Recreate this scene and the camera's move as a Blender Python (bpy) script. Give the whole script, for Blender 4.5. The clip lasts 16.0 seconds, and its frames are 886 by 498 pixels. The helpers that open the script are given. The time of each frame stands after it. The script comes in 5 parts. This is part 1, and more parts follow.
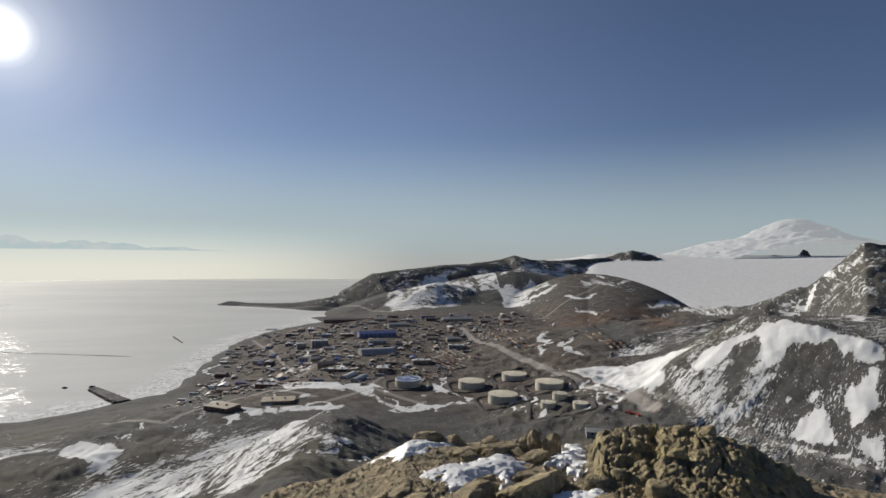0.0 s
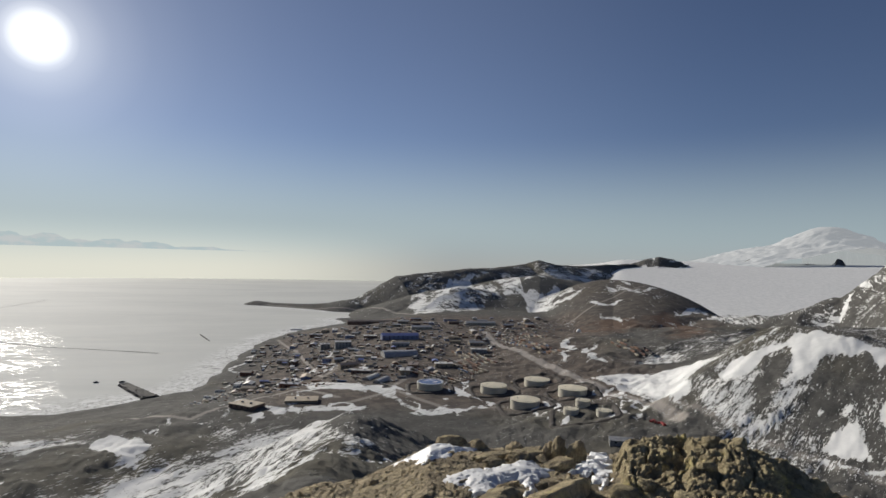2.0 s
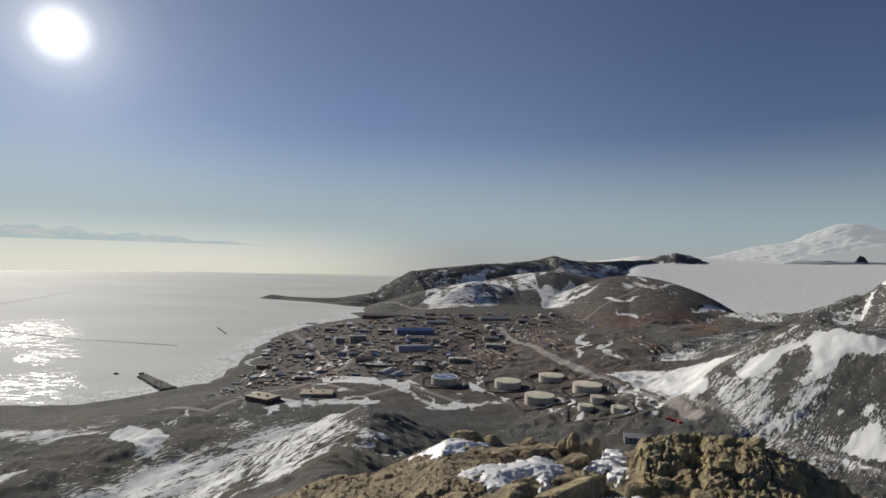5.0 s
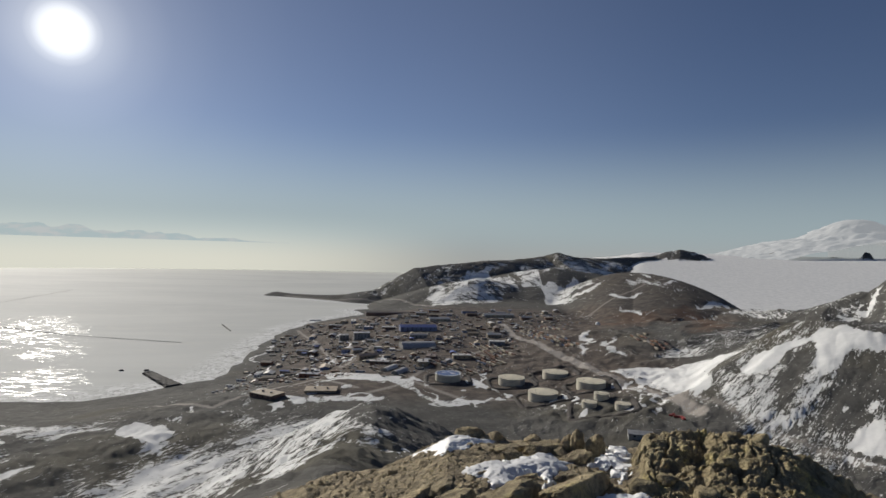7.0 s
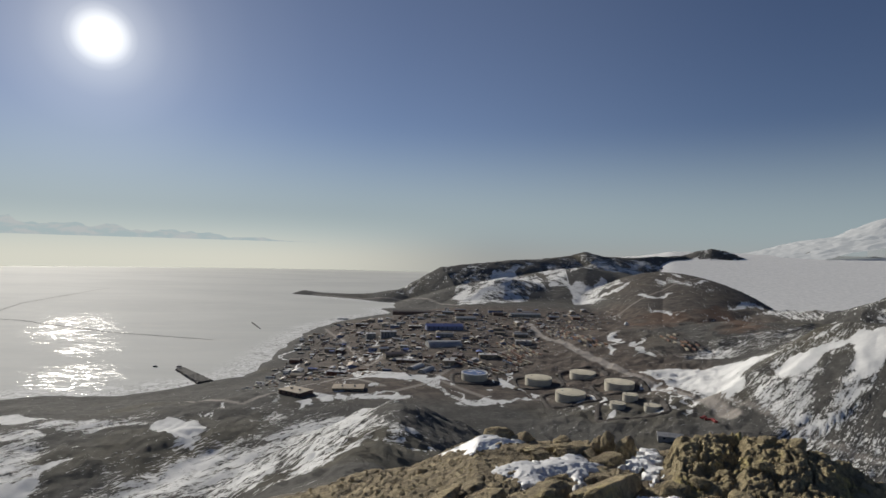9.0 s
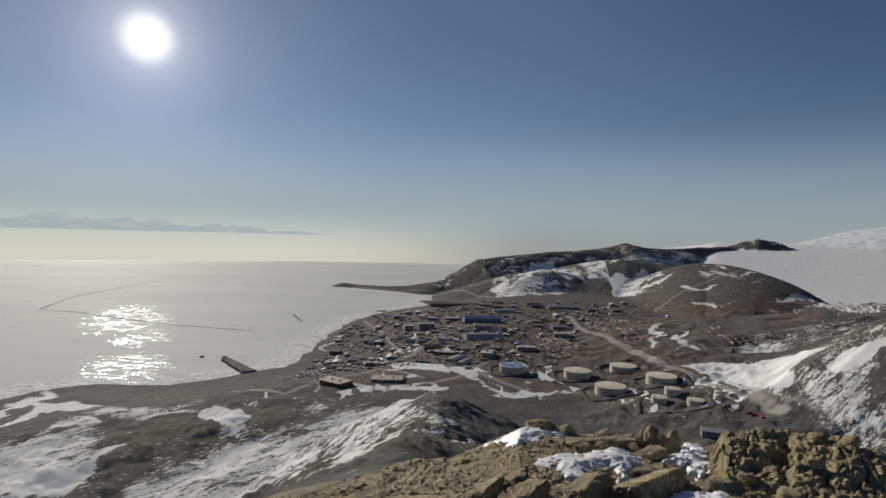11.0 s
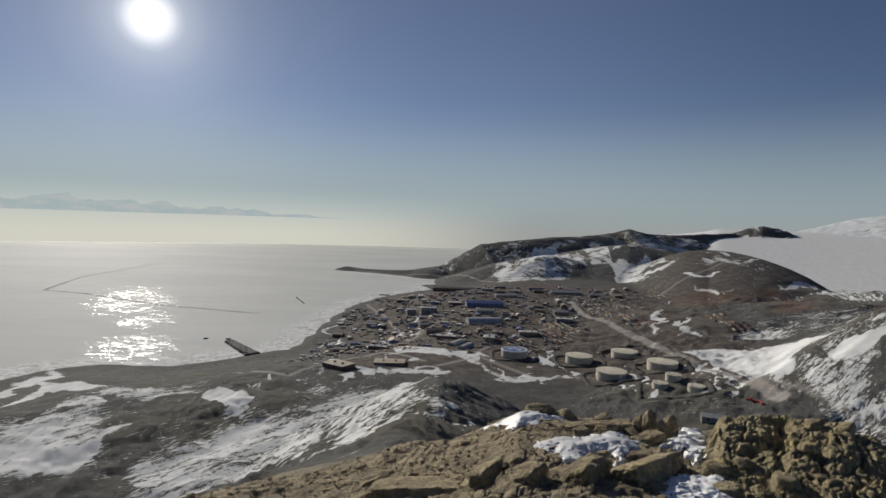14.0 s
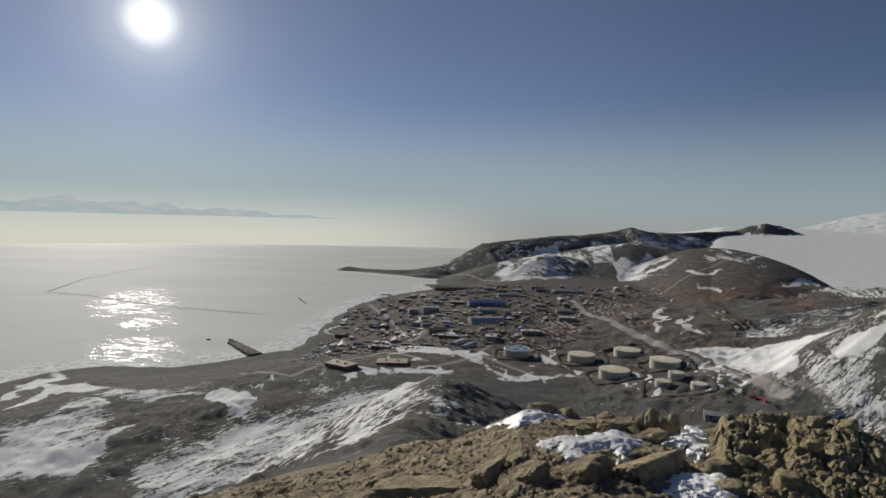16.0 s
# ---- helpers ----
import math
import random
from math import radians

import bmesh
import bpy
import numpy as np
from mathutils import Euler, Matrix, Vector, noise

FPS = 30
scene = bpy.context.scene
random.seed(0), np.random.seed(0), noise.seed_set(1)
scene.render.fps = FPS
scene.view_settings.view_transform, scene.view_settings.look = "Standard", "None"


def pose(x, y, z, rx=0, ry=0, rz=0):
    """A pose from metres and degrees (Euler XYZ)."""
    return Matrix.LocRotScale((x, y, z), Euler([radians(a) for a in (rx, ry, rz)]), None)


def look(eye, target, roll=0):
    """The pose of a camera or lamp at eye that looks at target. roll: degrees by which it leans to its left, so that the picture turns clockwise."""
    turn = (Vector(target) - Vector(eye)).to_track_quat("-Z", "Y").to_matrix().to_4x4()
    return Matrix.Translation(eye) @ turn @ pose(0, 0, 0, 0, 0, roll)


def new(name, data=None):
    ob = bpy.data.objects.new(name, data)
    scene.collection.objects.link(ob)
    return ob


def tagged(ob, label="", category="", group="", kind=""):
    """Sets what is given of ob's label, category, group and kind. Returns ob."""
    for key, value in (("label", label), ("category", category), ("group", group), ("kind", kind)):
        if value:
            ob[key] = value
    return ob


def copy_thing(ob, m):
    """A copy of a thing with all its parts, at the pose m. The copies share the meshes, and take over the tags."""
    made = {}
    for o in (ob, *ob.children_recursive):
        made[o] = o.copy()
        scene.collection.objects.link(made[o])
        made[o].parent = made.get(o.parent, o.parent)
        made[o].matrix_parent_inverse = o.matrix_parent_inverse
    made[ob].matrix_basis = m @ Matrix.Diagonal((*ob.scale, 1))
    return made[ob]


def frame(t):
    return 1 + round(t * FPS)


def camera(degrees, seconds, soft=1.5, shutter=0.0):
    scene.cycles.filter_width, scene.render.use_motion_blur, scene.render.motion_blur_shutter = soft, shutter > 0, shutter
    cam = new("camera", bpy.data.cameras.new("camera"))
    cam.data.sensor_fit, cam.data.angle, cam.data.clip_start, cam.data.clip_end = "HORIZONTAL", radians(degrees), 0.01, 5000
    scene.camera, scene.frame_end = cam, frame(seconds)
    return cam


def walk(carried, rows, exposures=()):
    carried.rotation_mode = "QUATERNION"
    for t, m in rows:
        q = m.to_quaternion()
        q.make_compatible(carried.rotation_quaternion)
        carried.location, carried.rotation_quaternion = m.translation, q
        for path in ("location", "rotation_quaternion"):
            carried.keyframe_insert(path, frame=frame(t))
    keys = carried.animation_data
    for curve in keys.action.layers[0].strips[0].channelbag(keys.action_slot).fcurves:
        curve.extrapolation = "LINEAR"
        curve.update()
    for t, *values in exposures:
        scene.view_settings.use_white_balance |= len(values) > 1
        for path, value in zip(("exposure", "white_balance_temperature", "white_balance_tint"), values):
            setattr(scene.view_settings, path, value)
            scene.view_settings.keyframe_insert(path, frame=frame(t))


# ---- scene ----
cam = camera(76.19, 16.0, soft=1.5)
walk(cam, [
    (0.0, pose(0.146, 0.114, 209.956, 90.604, -0.549, -11.533)),
    (0.5, pose(0.144, 0.123, 209.955, 90.482, -0.349, -10.959)),
    (1.0, pose(0.128, 0.121, 209.959, 90.585, -0.919, -10.104)),
    (1.5, pose(0.130, 0.139, 209.953, 90.820, -1.148, -9.848)),
    (2.0, pose(0.117, 0.126, 209.958, 90.908, -1.428, -9.112)),
    (2.5, pose(0.116, 0.141, 209.954, 90.680, -1.774, -8.694)),
    (3.0, pose(0.112, 0.136, 209.956, 90.436, -2.385, -8.482)),
    (3.5, pose(0.108, 0.127, 209.964, 90.286, -1.682, -8.001)),
    (4.0, pose(0.107, 0.132, 209.961, 90.383, -1.841, -7.845)),
    (6.5, pose(0.102, 0.109, 209.972, 90.305, -1.420, -7.235)),
    (7.0, pose(0.102, 0.113, 209.969, 90.043, -1.621, -7.259)),
    (7.5, pose(0.099, 0.101, 209.974, 89.974, -1.525, -7.133)),
    (8.0, pose(0.087, 0.091, 209.980, 89.869, -2.099, -6.458)),
    (8.5, pose(0.070, 0.083, 209.985, 89.816, -1.968, -5.759)),
    (9.0, pose(0.053, 0.073, 209.986, 89.883, -1.633, -4.595)),
    (9.5, pose(0.030, 0.020, 210.000, 89.841, -1.656, -3.387)),
    (10.0, pose(0.006, -0.022, 210.010, 89.619, -1.675, -2.496)),
    (10.2, pose(-0.012, -0.015, 210.004, 89.836, -1.591, -2.127)),
    (12.3, pose(-0.015, -0.049, 210.039, 87.332, -1.214, 0.412)),
    (12.5, pose(-0.005, -0.046, 210.035, 87.409, -1.596, 0.193)),
    (13.0, pose(0.001, -0.050, 210.024, 87.413, -1.661, -0.221)),
    (13.5, pose(0.003, -0.044, 210.019, 87.247, -1.729, -0.510)),
    (14.0, pose(0.002, -0.052, 210.019, 87.429, -1.712, -0.515)),
    (14.5, pose(0.006, -0.050, 210.019, 87.463, -1.381, -0.706)),
    (15.0, pose(0.008, -0.059, 210.024, 87.238, -1.287, -0.530)),
    (15.5, pose(0.009, -0.063, 210.023, 87.229, -1.124, -0.451)),
    (16.0, pose(0.008, -0.061, 210.022, 87.380, -1.309, -0.357)),
], exposures=[(0.0, 0.05), (4.0, -0.05), (7.0, -0.1), (10.0, -0.22), (12.5, -0.25), (16.0, -0.25)])

# ---------- daylight ----------
SUN_AZ, SUN_EL = -31.0, 20.0
sun_way = Vector((math.sin(radians(SUN_AZ)) * math.cos(radians(SUN_EL)),
                  math.cos(radians(SUN_AZ)) * math.cos(radians(SUN_EL)), math.sin(radians(SUN_EL))))
world = bpy.data.worlds.new("sky")
scene.world = world
world.use_nodes = True
wn, wl = world.node_tree.nodes, world.node_tree.links
wn.clear()
sky = wn.new("ShaderNodeTexSky")
sky.sky_type, sky.sun_disc = "NISHITA", False
sky.sun_elevation, sky.sun_rotation = radians(SUN_EL), radians(SUN_AZ)
sky.altitude, sky.air_density, sky.dust_density, sky.ozone_density = 1500, 1.0, 0.1, 3.0
sky_bg = wn.new("ShaderNodeBackground")
sky_bg.inputs["Strength"].default_value = 0.052
thin = wn.new("ShaderNodeHueSaturation")  # thin polar haze takes some of the blue
thin.inputs["Saturation"].default_value = 0.98
wl.new(sky.outputs[0], thin.inputs["Color"])
violet = wn.new("ShaderNodeMixRGB")
violet.blend_type = "MULTIPLY"
violet.inputs[0].default_value = 1.0
violet.inputs[2].default_value = (1.05, 0.965, 1.05, 1)
wl.new(thin.outputs[0], violet.inputs[1])
wl.new(violet.outputs[0], sky_bg.inputs["Color"])
# glare of the low sun in the haze, round the sun itself
tc = wn.new("ShaderNodeTexCoord")
dot = wn.new("ShaderNodeVectorMath")
dot.operation = "DOT_PRODUCT"
dot.inputs[1].default_value = Vector((*[c * math.cos(radians(16.9)) for c in (math.sin(radians(-27)), math.cos(radians(-27)))], math.sin(radians(16.9))))
wl.new(tc.outputs["Generated"], dot.inputs[0])
glare = wn.new("ShaderNodeValToRGB")
glare.color_ramp.interpolation = "B_SPLINE"
wide = wn.new("ShaderNodeMapRange")
wide.inputs["From Min"].default_value, wide.inputs["From Max"].default_value = 0.90, 1.0
wl.new(dot.outputs["Value"], wide.inputs["Value"])
ramp = glare.color_ramp
ramp.elements[0].position, ramp.elements[0].color = 0.0, (0, 0, 0, 1)
ramp.elements[1].position, ramp.elements[1].color = 1.0, (1, 1, 1, 1)
for place, value in ((0.51, 0.010), (0.78, 0.028), (0.903, 0.055), (0.962, 0.11), (0.988, 0.2), (0.9952, 0.4), (0.998, 0.85)):
    e = ramp.elements.new(place)
    e.color = (value, value, value, 1)
wl.new(wide.outputs[0], glare.inputs[0])
broad = wn.new("ShaderNodeMapRange")
broad.interpolation_type = "SMOOTHSTEP"
for slot, value in zip(("From Min", "From Max", "To Min", "To Max"), (0.45, 1.0, 0.0, 0.024)):
    broad.inputs[slot].default_value = value
wl.new(dot.outputs["Value"], broad.inputs["Value"])
both = wn.new("ShaderNodeMixRGB")
both.blend_type = "ADD"
both.inputs[0].default_value = 1.0
wl.new(glare.outputs[0], both.inputs[1])
wl.new(broad.outputs[0], both.inputs[2])
tint = wn.new("ShaderNodeMixRGB")
tint.blend_type = "MULTIPLY"
tint.inputs[0].default_value = 1.0
tint.inputs[2].default_value = (1.0, 0.97, 0.86, 1)
wl.new(both.outputs[0], tint.inputs[1])
glare_bg = wn.new("ShaderNodeBackground")
glare_bg.inputs["Strength"].default_value = 1.6
wl.new(tint.outputs[0], glare_bg.inputs["Color"])
# pale band of ice haze along the horizon
low_bg = wn.new("ShaderNodeBackground")
low_bg.inputs["Color"].default_value = (0.345, 0.425, 0.455, 1)
parts_of = wn.new("ShaderNodeSeparateXYZ")
wl.new(tc.outputs["Generated"], parts_of.inputs[0])
band = wn.new("ShaderNodeMapRange")
band.interpolation_type = "SMOOTHSTEP"
for slot, value in zip(("From Min", "From Max", "To Min", "To Max"), (0.0, 0.22, 0.92, 0.0)):
    band.inputs[slot].default_value = value
wl.new(parts_of.outputs[2], band.inputs["Value"])
whole = wn.new("ShaderNodeMixShader")
wl.new(band.outputs[0], whole.inputs[0])
wl.new(sky_bg.outputs[0], whole.inputs[1])
wl.new(low_bg.outputs[0], whole.inputs[2])
add = wn.new("ShaderNodeAddShader")
wl.new(whole.outputs[0], add.inputs[0])
wl.new(glare_bg.outputs[0], add.inputs[1])
out = wn.new("ShaderNodeOutputWorld")
wl.new(add.outputs[0], out.inputs["Surface"])

lamp = bpy.data.lights.new("sun", "SUN")
lamp.energy, lamp.angle, lamp.color = 5.0, radians(0.6), (1.0, 0.94, 0.84)
sun = new("sun", lamp)
sun.matrix_world = look(sun_way * 100, (0, 0, 0))


# ---------- node helpers ----------
def material(name):
    m = bpy.data.materials.new(name)
    m.use_nodes = True
    n = m.node_tree.nodes
    return m, n, m.node_tree.links, n["Principled BSDF"]


def node(n, kind, **values):
    made = n.new(kind)
    for key, value in values.items():
        made.inputs[key.replace("_", " ")].default_value = value
    return made


def coords(n, l, name="Object"):
    return n.new("ShaderNodeTexCoord").outputs[name]


def noise_tex(n, l, vector, scale, detail=6.0, rough=0.6, warp=0.0):
    t = node(n, "ShaderNodeTexNoise", Scale=scale, Detail=detail, Roughness=rough, Distortion=warp)
    l.new(vector, t.inputs["Vector"])
    return t.outputs["Fac"]


def remap(n, l, value, a, b, c=0.0, d=1.0, smooth=True):
    t = n.new("ShaderNodeMapRange")
    t.interpolation_type = "SMOOTHSTEP" if smooth else "LINEAR"
    for i, v in enumerate((a, b, c, d)):
        t.inputs[i + 1].default_value = v
    l.new(value, t.inputs[0])
    return t.outputs[0]


def calc(n, l, op, a, b):
    t = n.new("ShaderNodeMath")
    t.operation = op
    for i, v in enumerate((a, b)):
        if isinstance(v, (int, float)):
            t.inputs[i].default_value = v
        else:
            l.new(v, t.inputs[i])
    return t.outputs[0]


def mix(n, l, fac, a, b, mode="MIX"):
    t = n.new("ShaderNodeMixRGB")
    t.blend_type = mode
    for i, v in enumerate((fac, a, b)):
        if isinstance(v, (int, float)):
            t.inputs[i].default_value = v
        elif isinstance(v, tuple):
            t.inputs[i].default_value = (*v, 1)
        else:
            l.new(v, t.inputs[i])
    return t.outputs[0]


def bump(n, l, height, strength, distance, shader):
    t = node(n, "ShaderNodeBump", Strength=strength, Distance=distance)
    l.new(height, t.inputs["Height"])
    l.new(t.outputs[0], shader.inputs["Normal"])


def attr(n, name):
    t = n.new("ShaderNodeAttribute")
    t.attribute_name = name
    return t


# ---------- materials ----------
def make_terrain():
    m, n, l, s = material("terrain")
    pos = coords(n, l)
    snow, town, road, summit = (attr(n, k).outputs["Fac"] for k in ("snow", "town", "road", "summit"))
    flow = attr(n, "flow").outputs["Vector"]
    # bare scoria: near black brown, mottled, with rusty and olive areas
    big = noise_tex(n, l, pos, 0.006, 5, 0.6)
    mid = noise_tex(n, l, pos, 0.07, 7, 0.65)
    fine = noise_tex(n, l, pos, 1.1, 8, 0.7)
    stony = noise_tex(n, l, pos, 0.24, 7, 0.72)
    col = mix(n, l, remap(n, l, mid, 0.3, 0.7), (0.086, 0.084, 0.078), (0.138, 0.133, 0.122))
    col = mix(n, l, remap(n, l, stony, 0.48, 0.62, 0, 0.6), col, (0.066, 0.063, 0.059))
    col = mix(n, l, remap(n, l, fine, 0.55, 0.75, 0, 0.5), col, (0.15, 0.14, 0.128))
    col = mix(n, l, remap(n, l, big, 0.50, 0.68, 0, 0.5), col, (0.125, 0.112, 0.080))
    # graded gravel and dust of the yards
    yard = mix(n, l, remap(n, l, mid, 0.35, 0.65), (0.082, 0.071, 0.063), (0.165, 0.137, 0.115))
    yard = mix(n, l, remap(n, l, fine, 0.55, 0.75, 0, 0.6), yard, (0.16, 0.13, 0.105))
    col = mix(n, l, town, col, yard)
    col = mix(n, l, road, col, mix(n, l, fine, (0.27, 0.245, 0.22), (0.42, 0.385, 0.345)))
    col = mix(n, l, attr(n, "rust").outputs["Fac"], col, mix(n, l, fine, (0.15, 0.085, 0.055), (0.24, 0.14, 0.085)))
    # weathered ochre rubble of the summit
    near = noise_tex(n, l, pos, 3.0, 9, 0.72, 0.4)
    tiny = noise_tex(n, l, pos, 14.0, 8, 0.7)
    ochre = mix(n, l, remap(n, l, near, 0.32, 0.68), (0.16, 0.135, 0.098), (0.48, 0.40, 0.265))
    ochre = mix(n, l, remap(n, l, tiny, 0.5, 0.7, 0, 0.6), ochre, (0.15, 0.125, 0.095))
    col = mix(n, l, summit, col, ochre)
    # snow with torn, wind-drawn edges
    streak = noise_tex(n, l, flow, 1.0, 7, 0.68)
    patch = noise_tex(n, l, pos, 0.05, 8, 0.7)
    edge = calc(n, l, "ADD", calc(n, l, "MULTIPLY", streak, 1.35), calc(n, l, "MULTIPLY", patch, 0.4))
    edge = calc(n, l, "ADD", edge, calc(n, l, "MULTIPLY", noise_tex(n, l, pos, 0.34, 8, 0.75), 0.95))
    cover = remap(n, l, calc(n, l, "ADD", snow, edge), 1.82, 1.88)
    finer = n.new("ShaderNodeVectorMath")
    finer.operation = "MULTIPLY"
    finer.inputs[1].default_value = (3.2, 3.2, 3.2)
    l.new(flow, finer.inputs[0])
    speck = noise_tex(n, l, finer.outputs[0], 1.0, 5, 0.65)
    clumps = remap(n, l, noise_tex(n, l, pos, 0.03, 5, 0.65), 0.40, 0.62, 0.0, 0.10)
    away = calc(n, l, "SUBTRACT", 1.0, attr(n, "smooth_snow").outputs["Fac"])
    stones = calc(n, l, "MULTIPLY", remap(n, l, calc(n, l, "ADD", speck, clumps), 0.635, 0.665), away)
    cover = calc(n, l, "MULTIPLY", cover, calc(n, l, "SUBTRACT", 1.0, stones))
    flecks = remap(n, l, calc(n, l, "ADD", calc(n, l, "SUBTRACT", speck, clumps), calc(n, l, "MULTIPLY", snow, 0.28)), 0.65, 0.68)
    cover = calc(n, l, "MAXIMUM", cover, calc(n, l, "MULTIPLY", flecks, calc(n, l, "SUBTRACT", 1.0, summit)))
    white = mix(n, l, remap(n, l, mid, 0.3, 0.7), (0.64, 0.645, 0.63), (0.79, 0.785, 0.765))
    col = mix(n, l, cover, col, white)
    l.new(col, s.inputs["Base Color"])
    s.inputs["Roughness"].default_value = 0.95
    s.inputs["Specular IOR Level"].default_value = 0.08
    far_relief = calc(n, l, "ADD", calc(n, l, "MULTIPLY", stony, 1.6), calc(n, l, "MULTIPLY", fine, 0.5))
    near_relief = calc(n, l, "ADD", calc(n, l, "MULTIPLY", near, 0.16), calc(n, l, "MULTIPLY", tiny, 0.06))
    keep = calc(n, l, "SUBTRACT", 1.0, calc(n, l, "MULTIPLY", cover, 0.86))
    t = n.new("ShaderNodeMix")
    l.new(summit, t.inputs[0]); l.new(far_relief, t.inputs[2]); l.new(near_relief, t.inputs[3])
    bump(n, l, calc(n, l, "MULTIPLY", t.outputs[0], keep), 0.8, 1.0, s)
    return m


def make_ice():
    m, n, l, s = material("sea_ice")
    pos = coords(n, l)
    wet, shore = attr(n, "wet").outputs["Fac"], attr(n, "shore").outputs["Fac"]
    drift = n.new("ShaderNodeMapping")
    drift.inputs["Rotation"].default_value = (0, 0, radians(25))
    drift.inputs["Scale"].default_value = (0.35, 1.0, 1.0)
    l.new(pos, drift.inputs[0])
    big = noise_tex(n, l, drift.outputs[0], 0.0035, 7, 0.62, 0.5)
    mid = noise_tex(n, l, drift.outputs[0], 0.03, 8, 0.68, 0.8)
    fine = noise_tex(n, l, pos, 0.25, 6, 0.6)
    col = mix(n, l, remap(n, l, big, 0.35, 0.65), (0.55, 0.558, 0.53), (0.62, 0.626, 0.59))
    col = mix(n, l, remap(n, l, mid, 0.45, 0.7, 0, 0.6), col, (0.62, 0.618, 0.575))
    # broken, dirty tide ice along the shore
    heap = calc(n, l, "MULTIPLY", shore, remap(n, l, noise_tex(n, l, pos, 0.06, 7, 0.7, 1.5), 0.46, 0.54))
    col = mix(n, l, heap, col, (0.80, 0.80, 0.78))
    crack = calc(n, l, "MULTIPLY", shore, remap(n, l, noise_tex(n, l, pos, 0.045, 6, 0.7, 2.5), 0.56, 0.60))
    col = mix(n, l, crack, col, (0.36, 0.35, 0.34))
    l.new(col, s.inputs["Base Color"])
    ripple = noise_tex(n, l, drift.outputs[0], 0.11, 6, 0.75, 1.2)
    glaze = remap(n, l, calc(n, l, "ADD", calc(n, l, "MULTIPLY", wet, 0.42), calc(n, l, "ADD", calc(n, l, "MULTIPLY", mid, 0.5), calc(n, l, "MULTIPLY", ripple, 1.6))), 1.48, 1.70)
    l.new(remap(n, l, glaze, 0, 1, 0.8, 0.34), s.inputs["Roughness"])
    l.new(remap(n, l, glaze, 0, 1, 0.034, 0.36), s.inputs["Specular IOR Level"])
    bump(n, l, calc(n, l, "ADD", calc(n, l, "MULTIPLY", mid, 0.5), calc(n, l, "MULTIPLY", fine, 0.15)), 0.4, 1.0, s)
    return m


def plain(name, colour, rough=0.6, metal=0.0, spread=0.25, scale=0.6, streaks=False, relief=0.0):
    """Painted or bare surface with stains at two scales and a slight change from piece to piece."""
    m, n, l, s = material(name)
    pos = coords(n, l)
    if streaks:
        mp = n.new("ShaderNodeMapping")
        mp.inputs["Scale"].default_value = (1, 1, 0.12)
        l.new(pos, mp.inputs[0])
        pos = mp.outputs[0]
    a, b = noise_tex(n, l, pos, scale, 5, 0.6), noise_tex(n, l, pos, scale * 9, 6, 0.65)
    dark = tuple(c * (1 - spread * 1.4) for c in colour)
    light = tuple(min(1, c * (1 + spread * 0.6)) for c in colour)
    col = mix(n, l, remap(n, l, a, 0.3, 0.7), dark, light)
    col = mix(n, l, remap(n, l, b, 0.5, 0.75, 0, 0.45), col, dark)
    own = n.new("ShaderNodeObjectInfo").outputs["Random"]
    col = mix(n, l, 1.0, col, mix(n, l, own, (0.82, 0.82, 0.82), (1, 1, 1)), "MULTIPLY")
    l.new(col, s.inputs["Base Color"])
    l.new(remap(n, l, b, 0.3, 0.7, max(0.05, rough - 0.1), min(1, rough + 0.12)), s.inputs["Roughness"])
    s.inputs["Metallic"].default_value = metal
    if relief:
        bump(n, l, b, 0.6, relief, s)
    return m


def make_haze_glow(name, low, high, foot, top, patches=None, sunny=(1.32, 1.30, 1.21)):
    """Glow painted as bright far haze, thinning upward; patches: a second colour in broken layers."""
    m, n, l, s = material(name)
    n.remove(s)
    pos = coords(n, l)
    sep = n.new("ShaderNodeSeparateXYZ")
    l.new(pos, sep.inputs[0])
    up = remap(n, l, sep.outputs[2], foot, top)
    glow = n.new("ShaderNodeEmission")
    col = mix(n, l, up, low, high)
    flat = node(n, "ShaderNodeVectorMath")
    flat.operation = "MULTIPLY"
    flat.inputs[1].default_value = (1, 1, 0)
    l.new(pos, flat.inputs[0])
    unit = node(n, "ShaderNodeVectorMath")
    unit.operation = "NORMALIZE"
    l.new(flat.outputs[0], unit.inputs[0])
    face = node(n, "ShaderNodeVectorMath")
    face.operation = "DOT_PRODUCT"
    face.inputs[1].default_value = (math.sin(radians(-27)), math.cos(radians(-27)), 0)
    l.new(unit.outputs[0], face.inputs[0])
    # the glow is painted brighter on the sun's side
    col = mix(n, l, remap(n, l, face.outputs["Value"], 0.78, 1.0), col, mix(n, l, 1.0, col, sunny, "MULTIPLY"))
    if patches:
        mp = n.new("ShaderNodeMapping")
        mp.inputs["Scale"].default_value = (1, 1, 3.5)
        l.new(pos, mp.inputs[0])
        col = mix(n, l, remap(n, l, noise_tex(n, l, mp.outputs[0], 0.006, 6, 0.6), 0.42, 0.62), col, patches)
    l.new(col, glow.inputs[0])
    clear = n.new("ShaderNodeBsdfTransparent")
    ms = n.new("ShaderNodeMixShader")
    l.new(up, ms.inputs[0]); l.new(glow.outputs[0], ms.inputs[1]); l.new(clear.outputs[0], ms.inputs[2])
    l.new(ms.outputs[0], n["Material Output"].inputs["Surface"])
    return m


